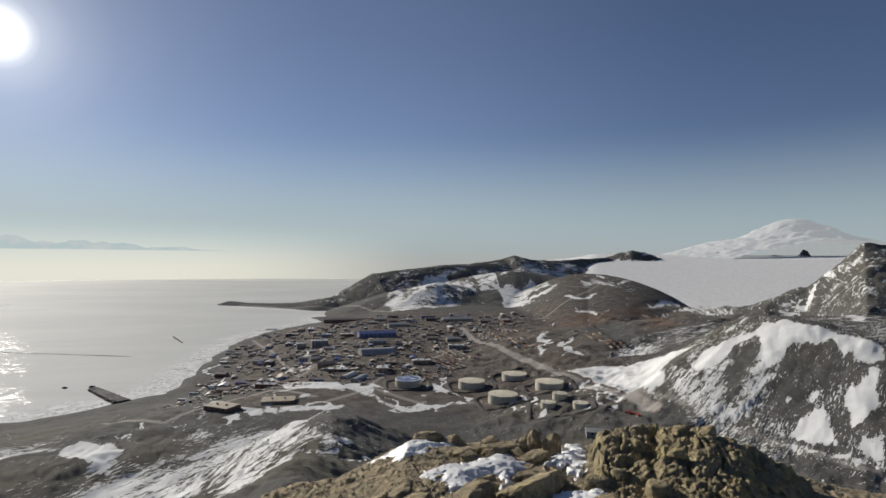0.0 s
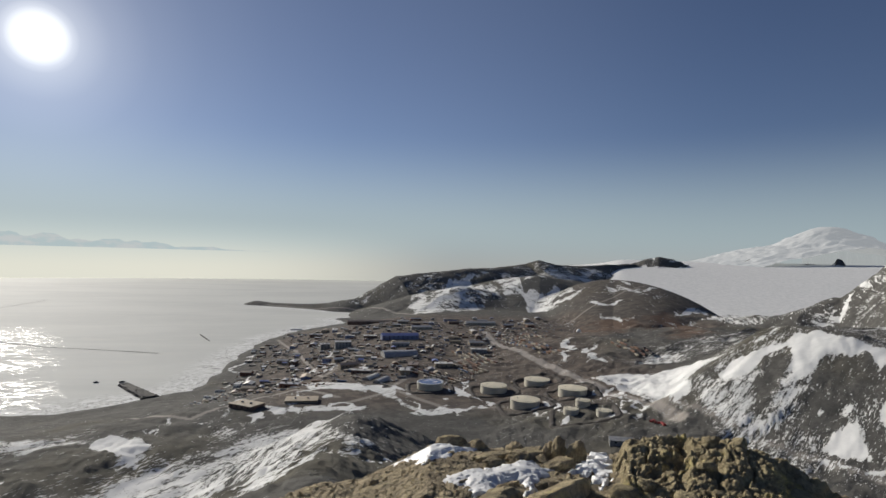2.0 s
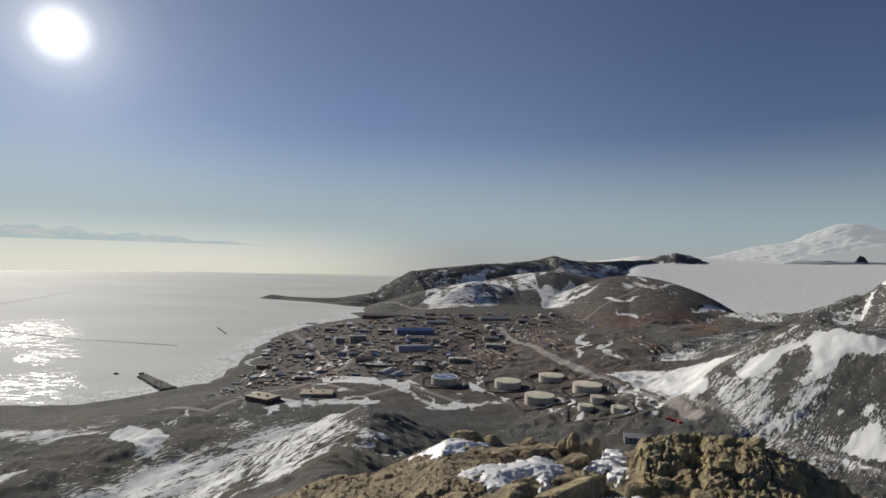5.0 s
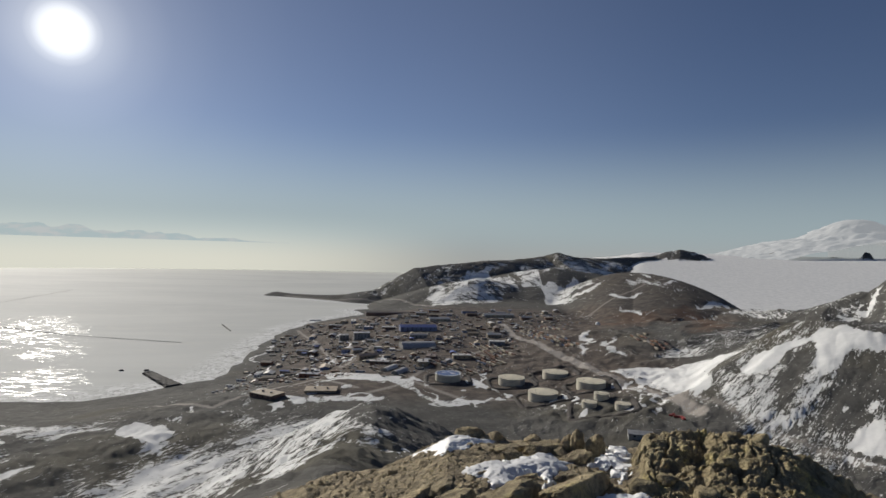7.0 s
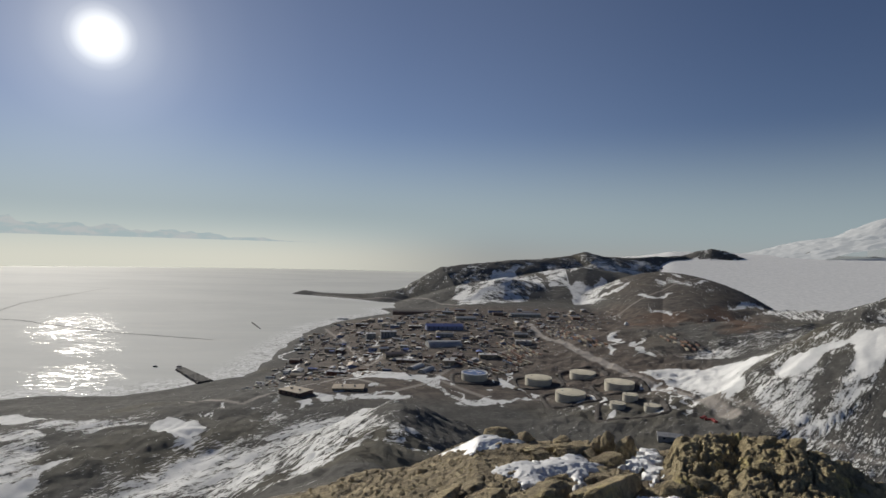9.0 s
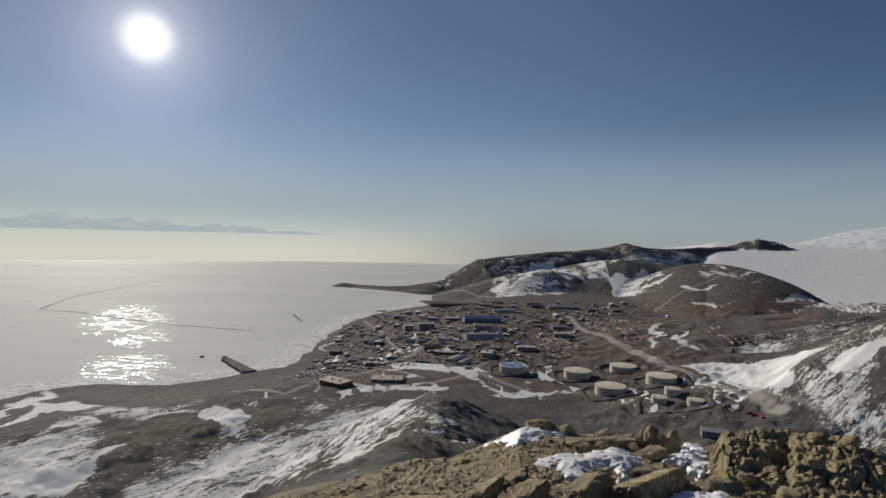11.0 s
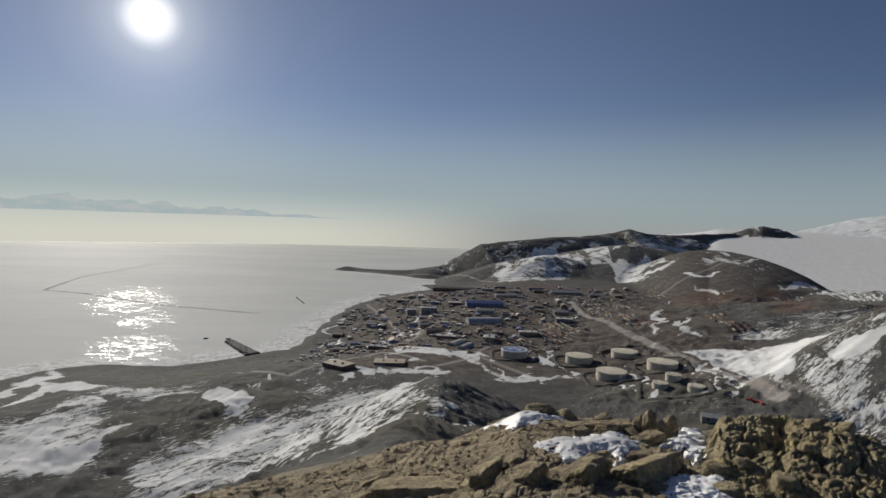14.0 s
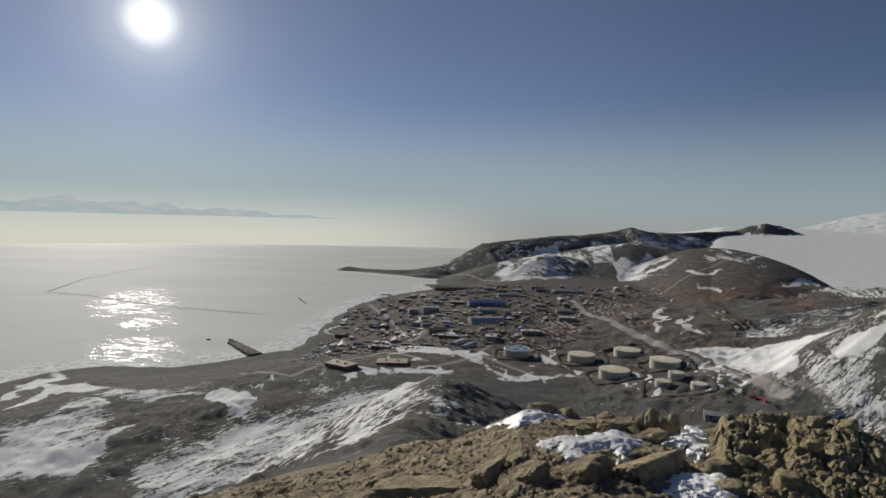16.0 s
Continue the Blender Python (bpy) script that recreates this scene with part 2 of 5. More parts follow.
TERRAIN, ICE = make_terrain(), make_ice()
TANK_SHELL = plain("tank_paint", (0.62, 0.58, 0.47), 0.55, 0, 0.10, 0.08, True)
TANK_ROOF = plain("tank_roof_paint", (0.76, 0.69, 0.52), 0.6, 0, 0.10, 0.06)
BLUE_ROOF = plain("blue_roof_paint", (0.12, 0.19, 0.38), 0.5, 0, 0.3, 0.1)
RIM_WHITE = plain("white_rim_paint", (0.72, 0.72, 0.70), 0.5, 0, 0.1, 0.1)
RAIL = plain("rail_steel", (0.35, 0.34, 0.32), 0.5, 0.6)
WALLS = [plain("wall_" + k, c, 0.7, 0, 0.2, 0.3, True) for k, c in (
    ("tan", (0.34, 0.28, 0.20)), ("brown", (0.17, 0.11, 0.08)), ("grey", (0.30, 0.30, 0.29)),
    ("cream", (0.52, 0.47, 0.37)), ("blue", (0.20, 0.24, 0.38)), ("rust", (0.22, 0.10, 0.06)))]
ROOFS = [plain("roof_" + k, c, 0.55, 0.1, 0.2, 0.3) for k, c in (
    ("grey", (0.36, 0.36, 0.37)), ("pale", (0.62, 0.60, 0.56)), ("brown", (0.25, 0.19, 0.15)),
    ("blue", (0.17, 0.22, 0.50)), ("tan", (0.46, 0.37, 0.25)))]
STEELS = [plain("container_" + k, c, 0.6, 0.1, 0.25, 0.5, True) for k, c in (
    ("rust", (0.19, 0.105, 0.075)), ("cream", (0.42, 0.37, 0.28)), ("blue", (0.10, 0.13, 0.20)),
    ("grey", (0.32, 0.31, 0.29)), ("orange", (0.26, 0.15, 0.09)), ("dark", (0.07, 0.06, 0.06)))]
GLASS_DARK = plain("dark_pane", (0.03, 0.035, 0.04), 0.15, 0, 0.1)
TYRE = plain("tyre_rubber", (0.02, 0.02, 0.02), 0.9)
WHITE = plain("white_shell", (0.80, 0.80, 0.78), 0.5, 0, 0.06)
EARTH = plain("berm_earth", (0.060, 0.050, 0.043), 0.95, 0, 0.3, 0.2, relief=0.3)
PIER = plain("pier_gravel", (0.05, 0.045, 0.042), 0.95, 0, 0.35, 0.1, relief=0.3)
CRACK = plain("ice_track", (0.43, 0.42, 0.40), 0.97, 0, 0.2, 0.05)
CRACK.node_tree.nodes["Principled BSDF"].inputs["Specular IOR Level"].default_value = 0.0
def make_clutter():
    m, n, l, s = material("cargo_mixed")
    own = n.new("ShaderNodeNewGeometry").outputs["Random Per Island"]
    ramp_ = n.new("ShaderNodeValToRGB")
    ramp_.color_ramp.interpolation = "CONSTANT"
    ramp_.color_ramp.elements[0].color = (0.30, 0.25, 0.18, 1)
    ramp_.color_ramp.elements[1].position, ramp_.color_ramp.elements[1].color = 0.86, (0.62, 0.60, 0.56, 1)
    for place, colour in ((0.22, (0.17, 0.10, 0.07, 1)), (0.42, (0.45, 0.40, 0.32, 1)), (0.6, (0.10, 0.10, 0.11, 1)), (0.74, (0.24, 0.26, 0.30, 1))):
        ramp_.color_ramp.elements.new(place).color = colour
    l.new(own, ramp_.inputs[0])
    col = mix(n, l, remap(n, l, noise_tex(n, l, coords(n, l), 0.9, 5), 0.4, 0.7, 0, 0.5), ramp_.outputs[0], (0.10, 0.085, 0.07))
    l.new(col, s.inputs["Base Color"])
    s.inputs["Roughness"].default_value = 0.8
    return m


CLUTTER = make_clutter()


# ---------- geometry helpers ----------
def lattice(ix, iy, seed):
    h = (ix.astype(np.int64) * 374761393 + iy.astype(np.int64) * 668265263 + seed * 1442695041) & 0xFFFFFFFF
    h = ((h ^ (h >> 13)) * 1274126177) & 0xFFFFFFFF
    return ((h ^ (h >> 16)) & 0xFFFF) / 32767.5 - 1


def value_noise(x, y, seed=0):
    ix, iy = np.floor(x), np.floor(y)
    fx, fy = x - ix, y - iy
    fx, fy = fx * fx * (3 - 2 * fx), fy * fy * (3 - 2 * fy)
    a, b = lattice(ix, iy, seed), lattice(ix + 1, iy, seed)
    c, d = lattice(ix, iy + 1, seed), lattice(ix + 1, iy + 1, seed)
    return (a + (b - a) * fx) * (1 - fy) + (c + (d - c) * fx) * fy


def fbm(x, y, seed=0, octaves=5, gain=0.5):
    total, amp = 0.0, 1.0
    for o in range(octaves):
        total = total + amp * value_noise(x * 2 ** o + 17.3 * o, y * 2 ** o - 9.1 * o, seed + o)
        amp *= gain
    return total


def ridged(x, y, seed=0, octaves=4):
    total, amp = 0.0, 1.0
    for o in range(octaves):
        total = total + amp * (1 - 2 * np.abs(value_noise(x * 2 ** o, y * 2 ** o, seed + o)))
        amp *= 0.5
    return total


def plates(x, y, size, seed):
    """Broken, tilted rock plates: each cell of a jittered lattice is a small slanted plane; also the distance to its rim."""
    gx, gy = x / size, y / size
    ix, iy = np.floor(gx), np.floor(gy)
    best, second = np.full(np.shape(x), 9.0), np.full(np.shape(x), 9.0)
    level = np.zeros(np.shape(x))
    for dx in (-1, 0, 1):
        for dy in (-1, 0, 1):
            cx, cy = ix + dx, iy + dy
            px = cx + 0.5 + 0.45 * lattice(cx, cy, seed)
            py = cy + 0.5 + 0.45 * lattice(cx, cy, seed + 1)
            d = np.maximum(np.abs(gx - px), np.abs(gy - py)) * 0.5 + np.hypot(gx - px, gy - py) * 0.5
            h = lattice(cx, cy, seed + 2) + 1.1 * (gx - px) * lattice(cx, cy, seed + 3) + 1.1 * (gy - py) * lattice(cx, cy, seed + 4)
            closer = d < best
            second = np.where(closer, best, np.minimum(second, d))
            best, level = np.where(closer, d, best), np.where(closer, h, level)
    return level - 1.0 * (1 - smooth(0.0, 0.14, second - best))


def smooth(a, b, v):
    t = np.clip((v - a) / (b - a), 0, 1)
    return t * t * (3 - 2 * t)


def polar(bearing, reach):
    return reach * math.sin(radians(bearing)), reach * math.cos(radians(bearing))


def along(line, x, y):
    """Distance to a polyline, and the line's own values at the nearest place."""
    line = np.asarray(line, float)
    best = np.full(np.shape(x), 1e18)
    value = np.zeros((*np.shape(x), max(1, line.shape[1] - 2)))
    for a, b in zip(line[:-1], line[1:]):
        ab = b[:2] - a[:2]
        t = np.clip(((x - a[0]) * ab[0] + (y - a[1]) * ab[1]) / (ab @ ab), 0, 1)
        d = (x - a[0] - t * ab[0]) ** 2 + (y - a[1] - t * ab[1]) ** 2
        hit = d < best
        best = np.where(hit, d, best)
        for k in range(line.shape[1] - 2):
            value[..., k] = np.where(hit, a[2 + k] + t * (b[2 + k] - a[2 + k]), value[..., k])
    return np.sqrt(best), value


def inside(poly, x, y):
    hit = np.zeros(np.shape(x), bool)
    for (ax, ay), (bx, by) in zip(poly, poly[1:] + poly[:1]):
        if ay != by:
            hit ^= ((ay > y) != (by > y)) & (x < (bx - ax) * (y - ay) / (by - ay) + ax)
    return hit


def part(name, bm, mat, parent=None, label=""):
    me = bpy.data.meshes.new(name)
    bm.to_mesh(me)
    bm.free()
    me.materials.append(mat)
    ob = new(name, me)
    ob.parent = parent
    if label:
        tagged(ob, label)
    return ob


def grid_mesh(name, verts, rows, cols, mat, closed=False):
    """A sheet of rows x cols vertices as quads, closed round its columns or not."""
    i = np.arange(rows - 1)[:, None] * cols
    j = np.arange(cols if closed else cols - 1)[None, :]
    k = (j + 1) % cols
    quads = np.stack([i + j, i + cols + j, i + cols + k, i + k], -1).reshape(-1, 4)
    me = bpy.data.meshes.new(name)
    me.vertices.add(len(verts))
    me.vertices.foreach_set("co", np.asarray(verts, np.float32).ravel())
    me.loops.add(quads.size)
    me.loops.foreach_set("vertex_index", quads.astype(np.int32).ravel())
    me.polygons.add(len(quads))
    me.polygons.foreach_set("loop_start", np.arange(0, quads.size, 4, dtype=np.int32))
    me.update(calc_edges=True)
    me.materials.append(mat)
    me.shade_smooth()
    return me


def box(bm, x0, y0, z0, x1, y1, z1, bevel=0.0):
    g = bmesh.ops.create_cube(bm, size=1.0, matrix=Matrix.LocRotScale(
        ((x0 + x1) / 2, (y0 + y1) / 2, (z0 + z1) / 2), None, (x1 - x0, y1 - y0, z1 - z0)))
    if bevel:
        edges = {e for v in g["verts"] for e in v.link_edges}
        bmesh.ops.bevel(bm, geom=list(edges), offset=bevel, segments=1, affect="EDGES")


def tube(bm, a, b, radius, sides=8, end=None):
    a, b = Vector(a), Vector(b)
    m = Matrix.Translation((a + b) / 2) @ (b - a).to_track_quat("Z", "Y").to_matrix().to_4x4()
    bmesh.ops.create_cone(bm, cap_ends=True, segments=sides, radius1=radius, radius2=end or radius,
                          depth=(b - a).length, matrix=m)


def thing(name, label, category, m, group="", kind=""):
    ob = new(name)
    ob.matrix_world = m
    return tagged(ob, label, category, group, kind)

# ---------- the land ----------
PLAIN = 50.0
COAST = [(-391, 2440), (-284, 2306), (-138, 2200), (40, 2090), (150, 2080), (60, 1990), (-60, 1900), (-20, 1790),
         (-133, 1623), (-205, 1445), (-225, 1237), (-231, 1042), (-237, 908), (-292, 854), (-367, 793), (-461, 789),
         (-519, 746), (-560, 640), (-680, 560), (-1100, 300), (-1700, -500), (-2200, -5200), (5400, -5200),
         (5400, 5400), (1500, 5400), (900, 3900), (500, 3000), (120, 2560), (-150, 2440), (-300, 2480), (-380, 2490)]


def crest(*rows):
    """Crest line from rows of bearing, reach and rise above the eye's level in degrees."""
    return [(*polar(b, r), 210 + r * math.tan(radians(e))) for b, r, e in rows]


# crest line, steepness of the flanks, roundness of the top, roughness
RIDGES = [
    (crest((-9.0, 2455, -4.55), (-7.5, 2400, -4.75), (-5, 2330, -4.85), (-2.3, 2280, -4.75), (0.5, 2260, -4.3)), 0.35, 15, 1.0),
    (crest((0.5, 2260, -4.3), (2.2, 2280, -3.3), (4.5, 2300, -2.0), (7.5, 2350, -1.55), (12, 2500, -1.05), (15.5, 2700, -0.75),
           (17.3, 2800, -0.45), (18.7, 2800, 0.0), (20.2, 2850, -0.42), (23, 3050, -0.50)), 0.36, 45, 1.8),
    # low dark rim far out, half drowned in the ice slope, and the hump at its end
    (crest((23, 3050, -0.50), (25.4, 3300, -0.26), (27.7, 3450, -0.12)), 0.5, 12, 1.5),
    (crest((27.9, 3550, 0.0), (28.8, 3550, 0.38), (30.0, 3550, 0.64), (31.2, 3550, 0.45), (32.4, 3600, -0.1)), 0.55, 14, 2.0),
    (crest((8.8, 2050, -3.3), (11.0, 2000, -2.75), (13.0, 2000, -3.1)), 0.32, 40, 1.4),
    (crest((17.0, 2300, -1.75), (19.0, 2250, -1.5), (21.5, 2250, -1.9)), 0.24, 50, 1.0),
    (crest((28.6, 1290, -5.75), (29.8, 1290, -5.6)), 0.5, 12, 2.0),
    (crest((32.3, 1180, -6.4), (34.5, 1180, -6.3)), 0.35, 20, 2.0),
    (crest((30.5, 1010, -7.9), (33.0, 1000, -7.7)), 0.30, 20, 2.0),
    # snowy hill above the pass road
    (crest((32.6, 770, -9.3), (34.2, 730, -8.5), (35.6, 695, -7.85), (37.0, 672, -7.05), (38.4, 655, -6.15), (39.6, 640, -5.35), (41.0, 630, -5.1),
           (42.4, 615, -5.3), (45.2, 595, -5.45), (47.1, 580, -6.0), (49.6, 560, -6.8), (56.0, 520, -8.5), (66, 480, -12)), 0.60, 10, 1.3),
    # plateau and dark cone behind it
    (crest((40.0, 1000, -5.6), (45.0, 950, -5.0), (52.0, 900, -4.6), (62.0, 900, -4.0)), 0.16, 80, 3.0),
    (crest((44.3, 1300, -2.6), (46.2, 1300, -0.8), (48.2, 1300, 1.35), (50.0, 1320, 1.1), (54.0, 1350, 1.6), (60, 1400, 2.5)), 0.50, 25, 4.0),
    (crest((34.5, 1500, -4.6), (38.0, 1450, -4.5), (41.5, 1350, -4.4)), 0.25, 30, 3.0),
    # castle-like rock and low hills on the ice slope
    (crest((43.75, 3900, 0.5), (44.0, 3900, 0.95), (44.25, 3900, 0.9)), 2.2, 5, 1.5),
    (crest((41.5, 3900, 0.26), (41.9, 3900, 0.34), (42.5, 3900, 0.28)), 0.6, 6, 1.0),
    (crest((36.8, 3900, 0.3), (37.6, 3900, 0.62), (38.7, 3900, 0.3)), 0.45, 10, 2.0),
    # low dark mound by the shore snowfield
    (crest((-33.2, 412, -20.95), (-28.1, 455, -19.1), (-24.3, 488, -17.95), (-20.9, 499, -17.6)), 0.2, 30, 1.5),
    # spur of the lookout hill towards the yards
    (crest((-7.0, 60, -26.8), (-3.5, 180, -21.6), (-0.3, 320, -17.2), (0.6, 420, -15.2)), 0.55, 8, 2.2),
]


def brow(x, y):
    """The rocky top of the lookout hill and the slopes below it."""
    r = np.hypot(x, y)
    bearing = np.degrees(np.arctan2(x, y))
    fall = np.interp(bearing, (-60, -24, -18, -12, -7, -3, 2, 5, 9, 14, 22, 32, 45, 70), (0.30, 0.295, 0.283, 0.272, 0.247, 0.226, 0.207, 0.186, 0.150, 0.150, 0.147, 0.155, 0.16, 0.12))
    top = 208.4 - fall * r
    # swelling of bare rock under the outcrop
    top = top + 0.16 * smooth(25.5, 28.5, bearing) * (1 - smooth(39, 52, bearing)) * np.exp(-((r - 7.9) / 1.9) ** 2)
    return np.where(r < 9, top, top - (r - 9) * (0.62 - fall) * 1.25)


def height(x, y, rough=True, bare=False):
    x, y = np.asarray(x, float), np.asarray(y, float)
    r, bearing = np.hypot(x, y), np.degrees(np.arctan2(x, y))
    off, _ = along([(*p, 0) for p in COAST + COAST[:1]], x, y)
    off = np.where(inside(COAST, x, y), off, -off) + 6 * fbm(x / 45, y / 45, 3, 3)
    z = np.where(off > 0, 3.0 * smooth(0, 25, off) + (PLAIN - 3) * smooth(15, 330, off), np.maximum(-6, off * 0.3))
    # snow slope behind the pass, rising to the far volcano
    z = z + smooth(1600, 4300, r) * smooth(19.5, 27, bearing) * (229 - PLAIN)
    z = z + smooth(2600, 4700, r) * smooth(12, 20, bearing) * (1 - smooth(19.5, 26, bearing)) * 120
    wild, hollow = np.zeros(np.shape(x)), np.zeros(np.shape(x))
    for line, steep, round_top, rugged in RIDGES:
        d, v = along(line, x, y)
        h = v[..., 0] - steep * (np.sqrt(d * d + round_top ** 2) - round_top)
        k = 10.0
        lift = np.clip(0.5 + 0.5 * (h - z) / k, 0, 1)
        z = z * (1 - lift) + h * lift + k * 0.5 * lift * (1 - lift)
        wild = wild * (1 - lift) + rugged * lift
    # broad cinder mound, its crest bending nearer to the east
    side = bearing - 26
    back = 1900 - 32 * np.clip(side, 0, 9)
    rise = -1.72 - np.where(side < 0, 0.052, 0.035) * np.clip(side, -12, 12) ** 2
    h = 210 + back * np.tan(np.radians(rise)) - 0.19 * (np.sqrt((r - back) ** 2 + 3600) - 60)
    lift = np.clip(0.5 + 0.5 * (h - z) / 24, 0, 1)
    z = z * (1 - lift) + h * lift + 12 * lift * (1 - lift)
    wild = wild * (1 - lift) + 0.6 * lift
    b = brow(x, y)
    hill = np.clip(0.5 + 0.5 * (b - z) / 6.0, 0, 1)
    z = z * (1 - hill) + b * hill
    if rough:
        amp = np.where(off > 10, 0.25, 0.0) + 1.0 * smooth(-6, -14, bearing) * smooth(20, 120, off) * (1 - hill) + wild * 0.9 * (1 - hill) * smooth(0, 60, off)
        bumps = fbm(x / 70, y / 70, 11, 5, 0.55) + 0.6 * ridged(x / 38, y / 38, 23)
        hollow = -bumps
        z = z + amp * bumps
        z = z + (0.6 * smooth(-2, -8, bearing) + 0.5 * np.clip(wild, 0, 2)) * smooth(20, 80, off) * (1 - hill) * smooth(100, 150, r) * (1 - smooth(700, 900, r)) * (fbm(x / 13, y / 13, 91, 4, 0.55) + 0.5 * ridged(x / 9, y / 9, 95, 2))
        near = hill * (1 - smooth(15, 60, r)) * smooth(-60, -44, bearing) * (1 - smooth(56, 70, bearing))
        close = r < 40
        if np.any(close):
            px, py = x + 0.12 * fbm(x / 0.5, y / 0.5, 45, 3), y + 0.12 * fbm(x / 0.5, y / 0.5, 47, 3)
            broken = 0.022 * plates(px, py, 0.7, 131) + 0.015 * plates(px, py, 0.21, 137) + 0.009 * plates(x, y, 0.075, 139)
            z = z + near * smooth(1.5, 3.0, r) * np.where(close, broken + 0.055 * fbm(x / 1.6, y / 1.6, 31, 5, 0.5), 0)
        z = z + hill * smooth(10, 60, r) * 2.0 * fbm(x / 30, y / 30, 41, 5, 0.6)
    return (z, np.clip(wild, 0, 2) / 2, hill, hollow) if bare else z


LAND = {}


def ground(x, y):
    """Height of the built sheet, within the fine sector; by the formula elsewhere."""
    r, b = math.hypot(x, y), math.degrees(math.atan2(x, y))
    if not -46 < b < 57.5 or not 2.6 < r < 4900:
        return float(height(np.array([x]), np.array([y]))[0])
    i = int(np.searchsorted(LAND["rings"], r)) - 1
    f = (r - LAND["rings"][i]) / (LAND["rings"][i + 1] - LAND["rings"][i])
    j, g = divmod((b + 46) / (104 / 900), 1)
    z, j = LAND["z"], int(j)
    return float((z[i, j] * (1 - f) + z[i + 1, j] * f) * (1 - g) + (z[i, j + 1] * (1 - f) + z[i + 1, j + 1] * f) * g)


# ---------- where snow lies, where wheels have gone ----------
# centre, two half axes, strength
SPUR_SNOW = [
    (-119, 397, 70, 104, 41, -89, 0.58),
    (-50, 424, 63, -37, 23, -148, 0.60),
    (-99, 453, 35, 68, 13, -33, 0.60),
    (-153, 339, 38, 34, 20, -34, 0.58),
    (-2, 314, 10, 59, 5, -68, 0.48),
    (-33, 261, 22, 25, 13, -83, 0.57),
    (-241, 413, 2, 41, 27, -35, 0.62),
    (-260, 397, 33, 39, 46, -62, 0.74),
    (-282, 372, 32, 2, 28, -38, 0.66),
    (-290, 457, 37, -29, 21, -47, 0.70),
    (-459, 632, -38, 108, 37, -47, 0.80),
    (-276, 499, 52, -12, 19, -36, 0.60),
    (-228, 503, 40, 1, 17, -38, 0.35),
    (-182, 488, 17, -1, 15, -39, 0.85),
]
SHORE_SNOW = [
    (-121, 673, 12, -12, 8, -42, 0.60),
    (-131, 622, 6, 7, 24, -101, 0.55),
    (-96, 567, 7, 25, 4, -13, 0.80),
    (-43, 648, 20, 8, 2, -26, 0.80),
    (-64, 596, 8, 1, 2, -18, 0.85),
    (-35, 593, 47, 11, 1, -7, 0.75),
    (-14, 709, 67, 20, 1, -14, 0.70),
    (-160, 555, 1, 4, 13, -34, 0.70),
    (-229, 524, 27, 12, 15, -32, 0.40),
    (-169, 526, 19, 22, 14, -37, 0.30),
    (-92, 514, 62, 71, 11, -40, 0.40),
]
YARD_SNOW = [
    (58, 688, 16, -37, -2, -11, 0.85),
    (85, 611, 17, -51, -2, -6, 0.90),
    (102, 587, 34, 10, -1, -9, 0.80),
    (140, 670, -0, -49, -5, -10, 0.80),
    (141, 596, 4, -7, -3, -8, 0.70),
    (152, 615, 5, 1, -3, -12, 0.80),
    (212, 555, -5, -45, -5, -8, 0.90),
    (274, 621, -0, -21, -5, -10, 0.80),
    (339, 877, -1, -20, -53, -121, 0.80),
    (356, 777, 19, 22, -20, -67, 0.75),
    (202, 498, 12, 0, -2, -5, 0.80),
    (247, 502, -1, -29, -3, -5, 0.60),
]
TOWN_SNOW = [
    (271, 570, -6, -115, -3, -5, 0.75),
    (265, 501, 6, -43, -2, -3, 0.70),
    (-45, 994, 21, -152, -3, -8, 0.80),
    (-52, 860, 18, 106, 3, -15, 0.80),
    (-9, 868, 34, -102, -1, -20, 0.70),
    (-186, 1061, -9, 186, 5, -11, 0.80),
    (-93, 1149, 74, -59, 9, -108, 0.20),
    (256, 1164, 73, 14, -22, -104, 0.25),
    (457, 1345, 117, 27, -38, -114, 0.30),
    (671, 1428, 61, -23, -6, -13, 0.75),
    (815, 1481, 70, 48, -17, -33, 0.60),
]
SUMMIT_SNOW = [
    (15, 277, 6, 17, -0, -5, 0.70),
    (80, 794, 49, 7, -11, -120, 0.12),
]
SNOW_LISTS = (SPUR_SNOW, SHORE_SNOW, YARD_SNOW, TOWN_SNOW, SUMMIT_SNOW)
# outlined fields: cover, breadth of the ragged border, outline (cover below nought: bared by the wind)
PASS_FIELDS = [
    (0.82, 6, [(323, 664), (356, 639), (389, 612), (376, 549), (366, 494), (385, 486), (401, 484), (408, 483), (392, 470), (378, 477), (361, 495), (361, 536), (343, 530), (305, 465), (290, 470), (298, 512), (304, 557), (303, 608), (296, 654)]),
    (0.82, 5, [(299, 669), (305, 611), (299, 525), (292, 438), (290, 437), (293, 514), (296, 594), (289, 656)]),
    (0.52, 5, [(380, 472), (398, 472), (404, 468), (386, 453), (369, 462), (353, 476), (328, 470), (328, 487), (356, 489)]),
]
HILL_FIELDS = [
    (0.92, 4, [(386, 453), (401, 460), (408, 448), (417, 414), (419, 389), (420, 357), (408, 347), (397, 352), (402, 366), (395, 367), (409, 392), (400, 394), (391, 405), (379, 407), (363, 401), (353, 405), (360, 418), (380, 440), (379, 448), (362, 449), (347, 445), (334, 446), (324, 453), (330, 470), (350, 476), (373, 463)]),
    (0.6, 7, [(327, 502), (328, 470), (347, 445), (371, 429), (358, 398), (347, 384), (323, 371), (306, 379), (298, 402), (296, 435), (302, 462)]),
]
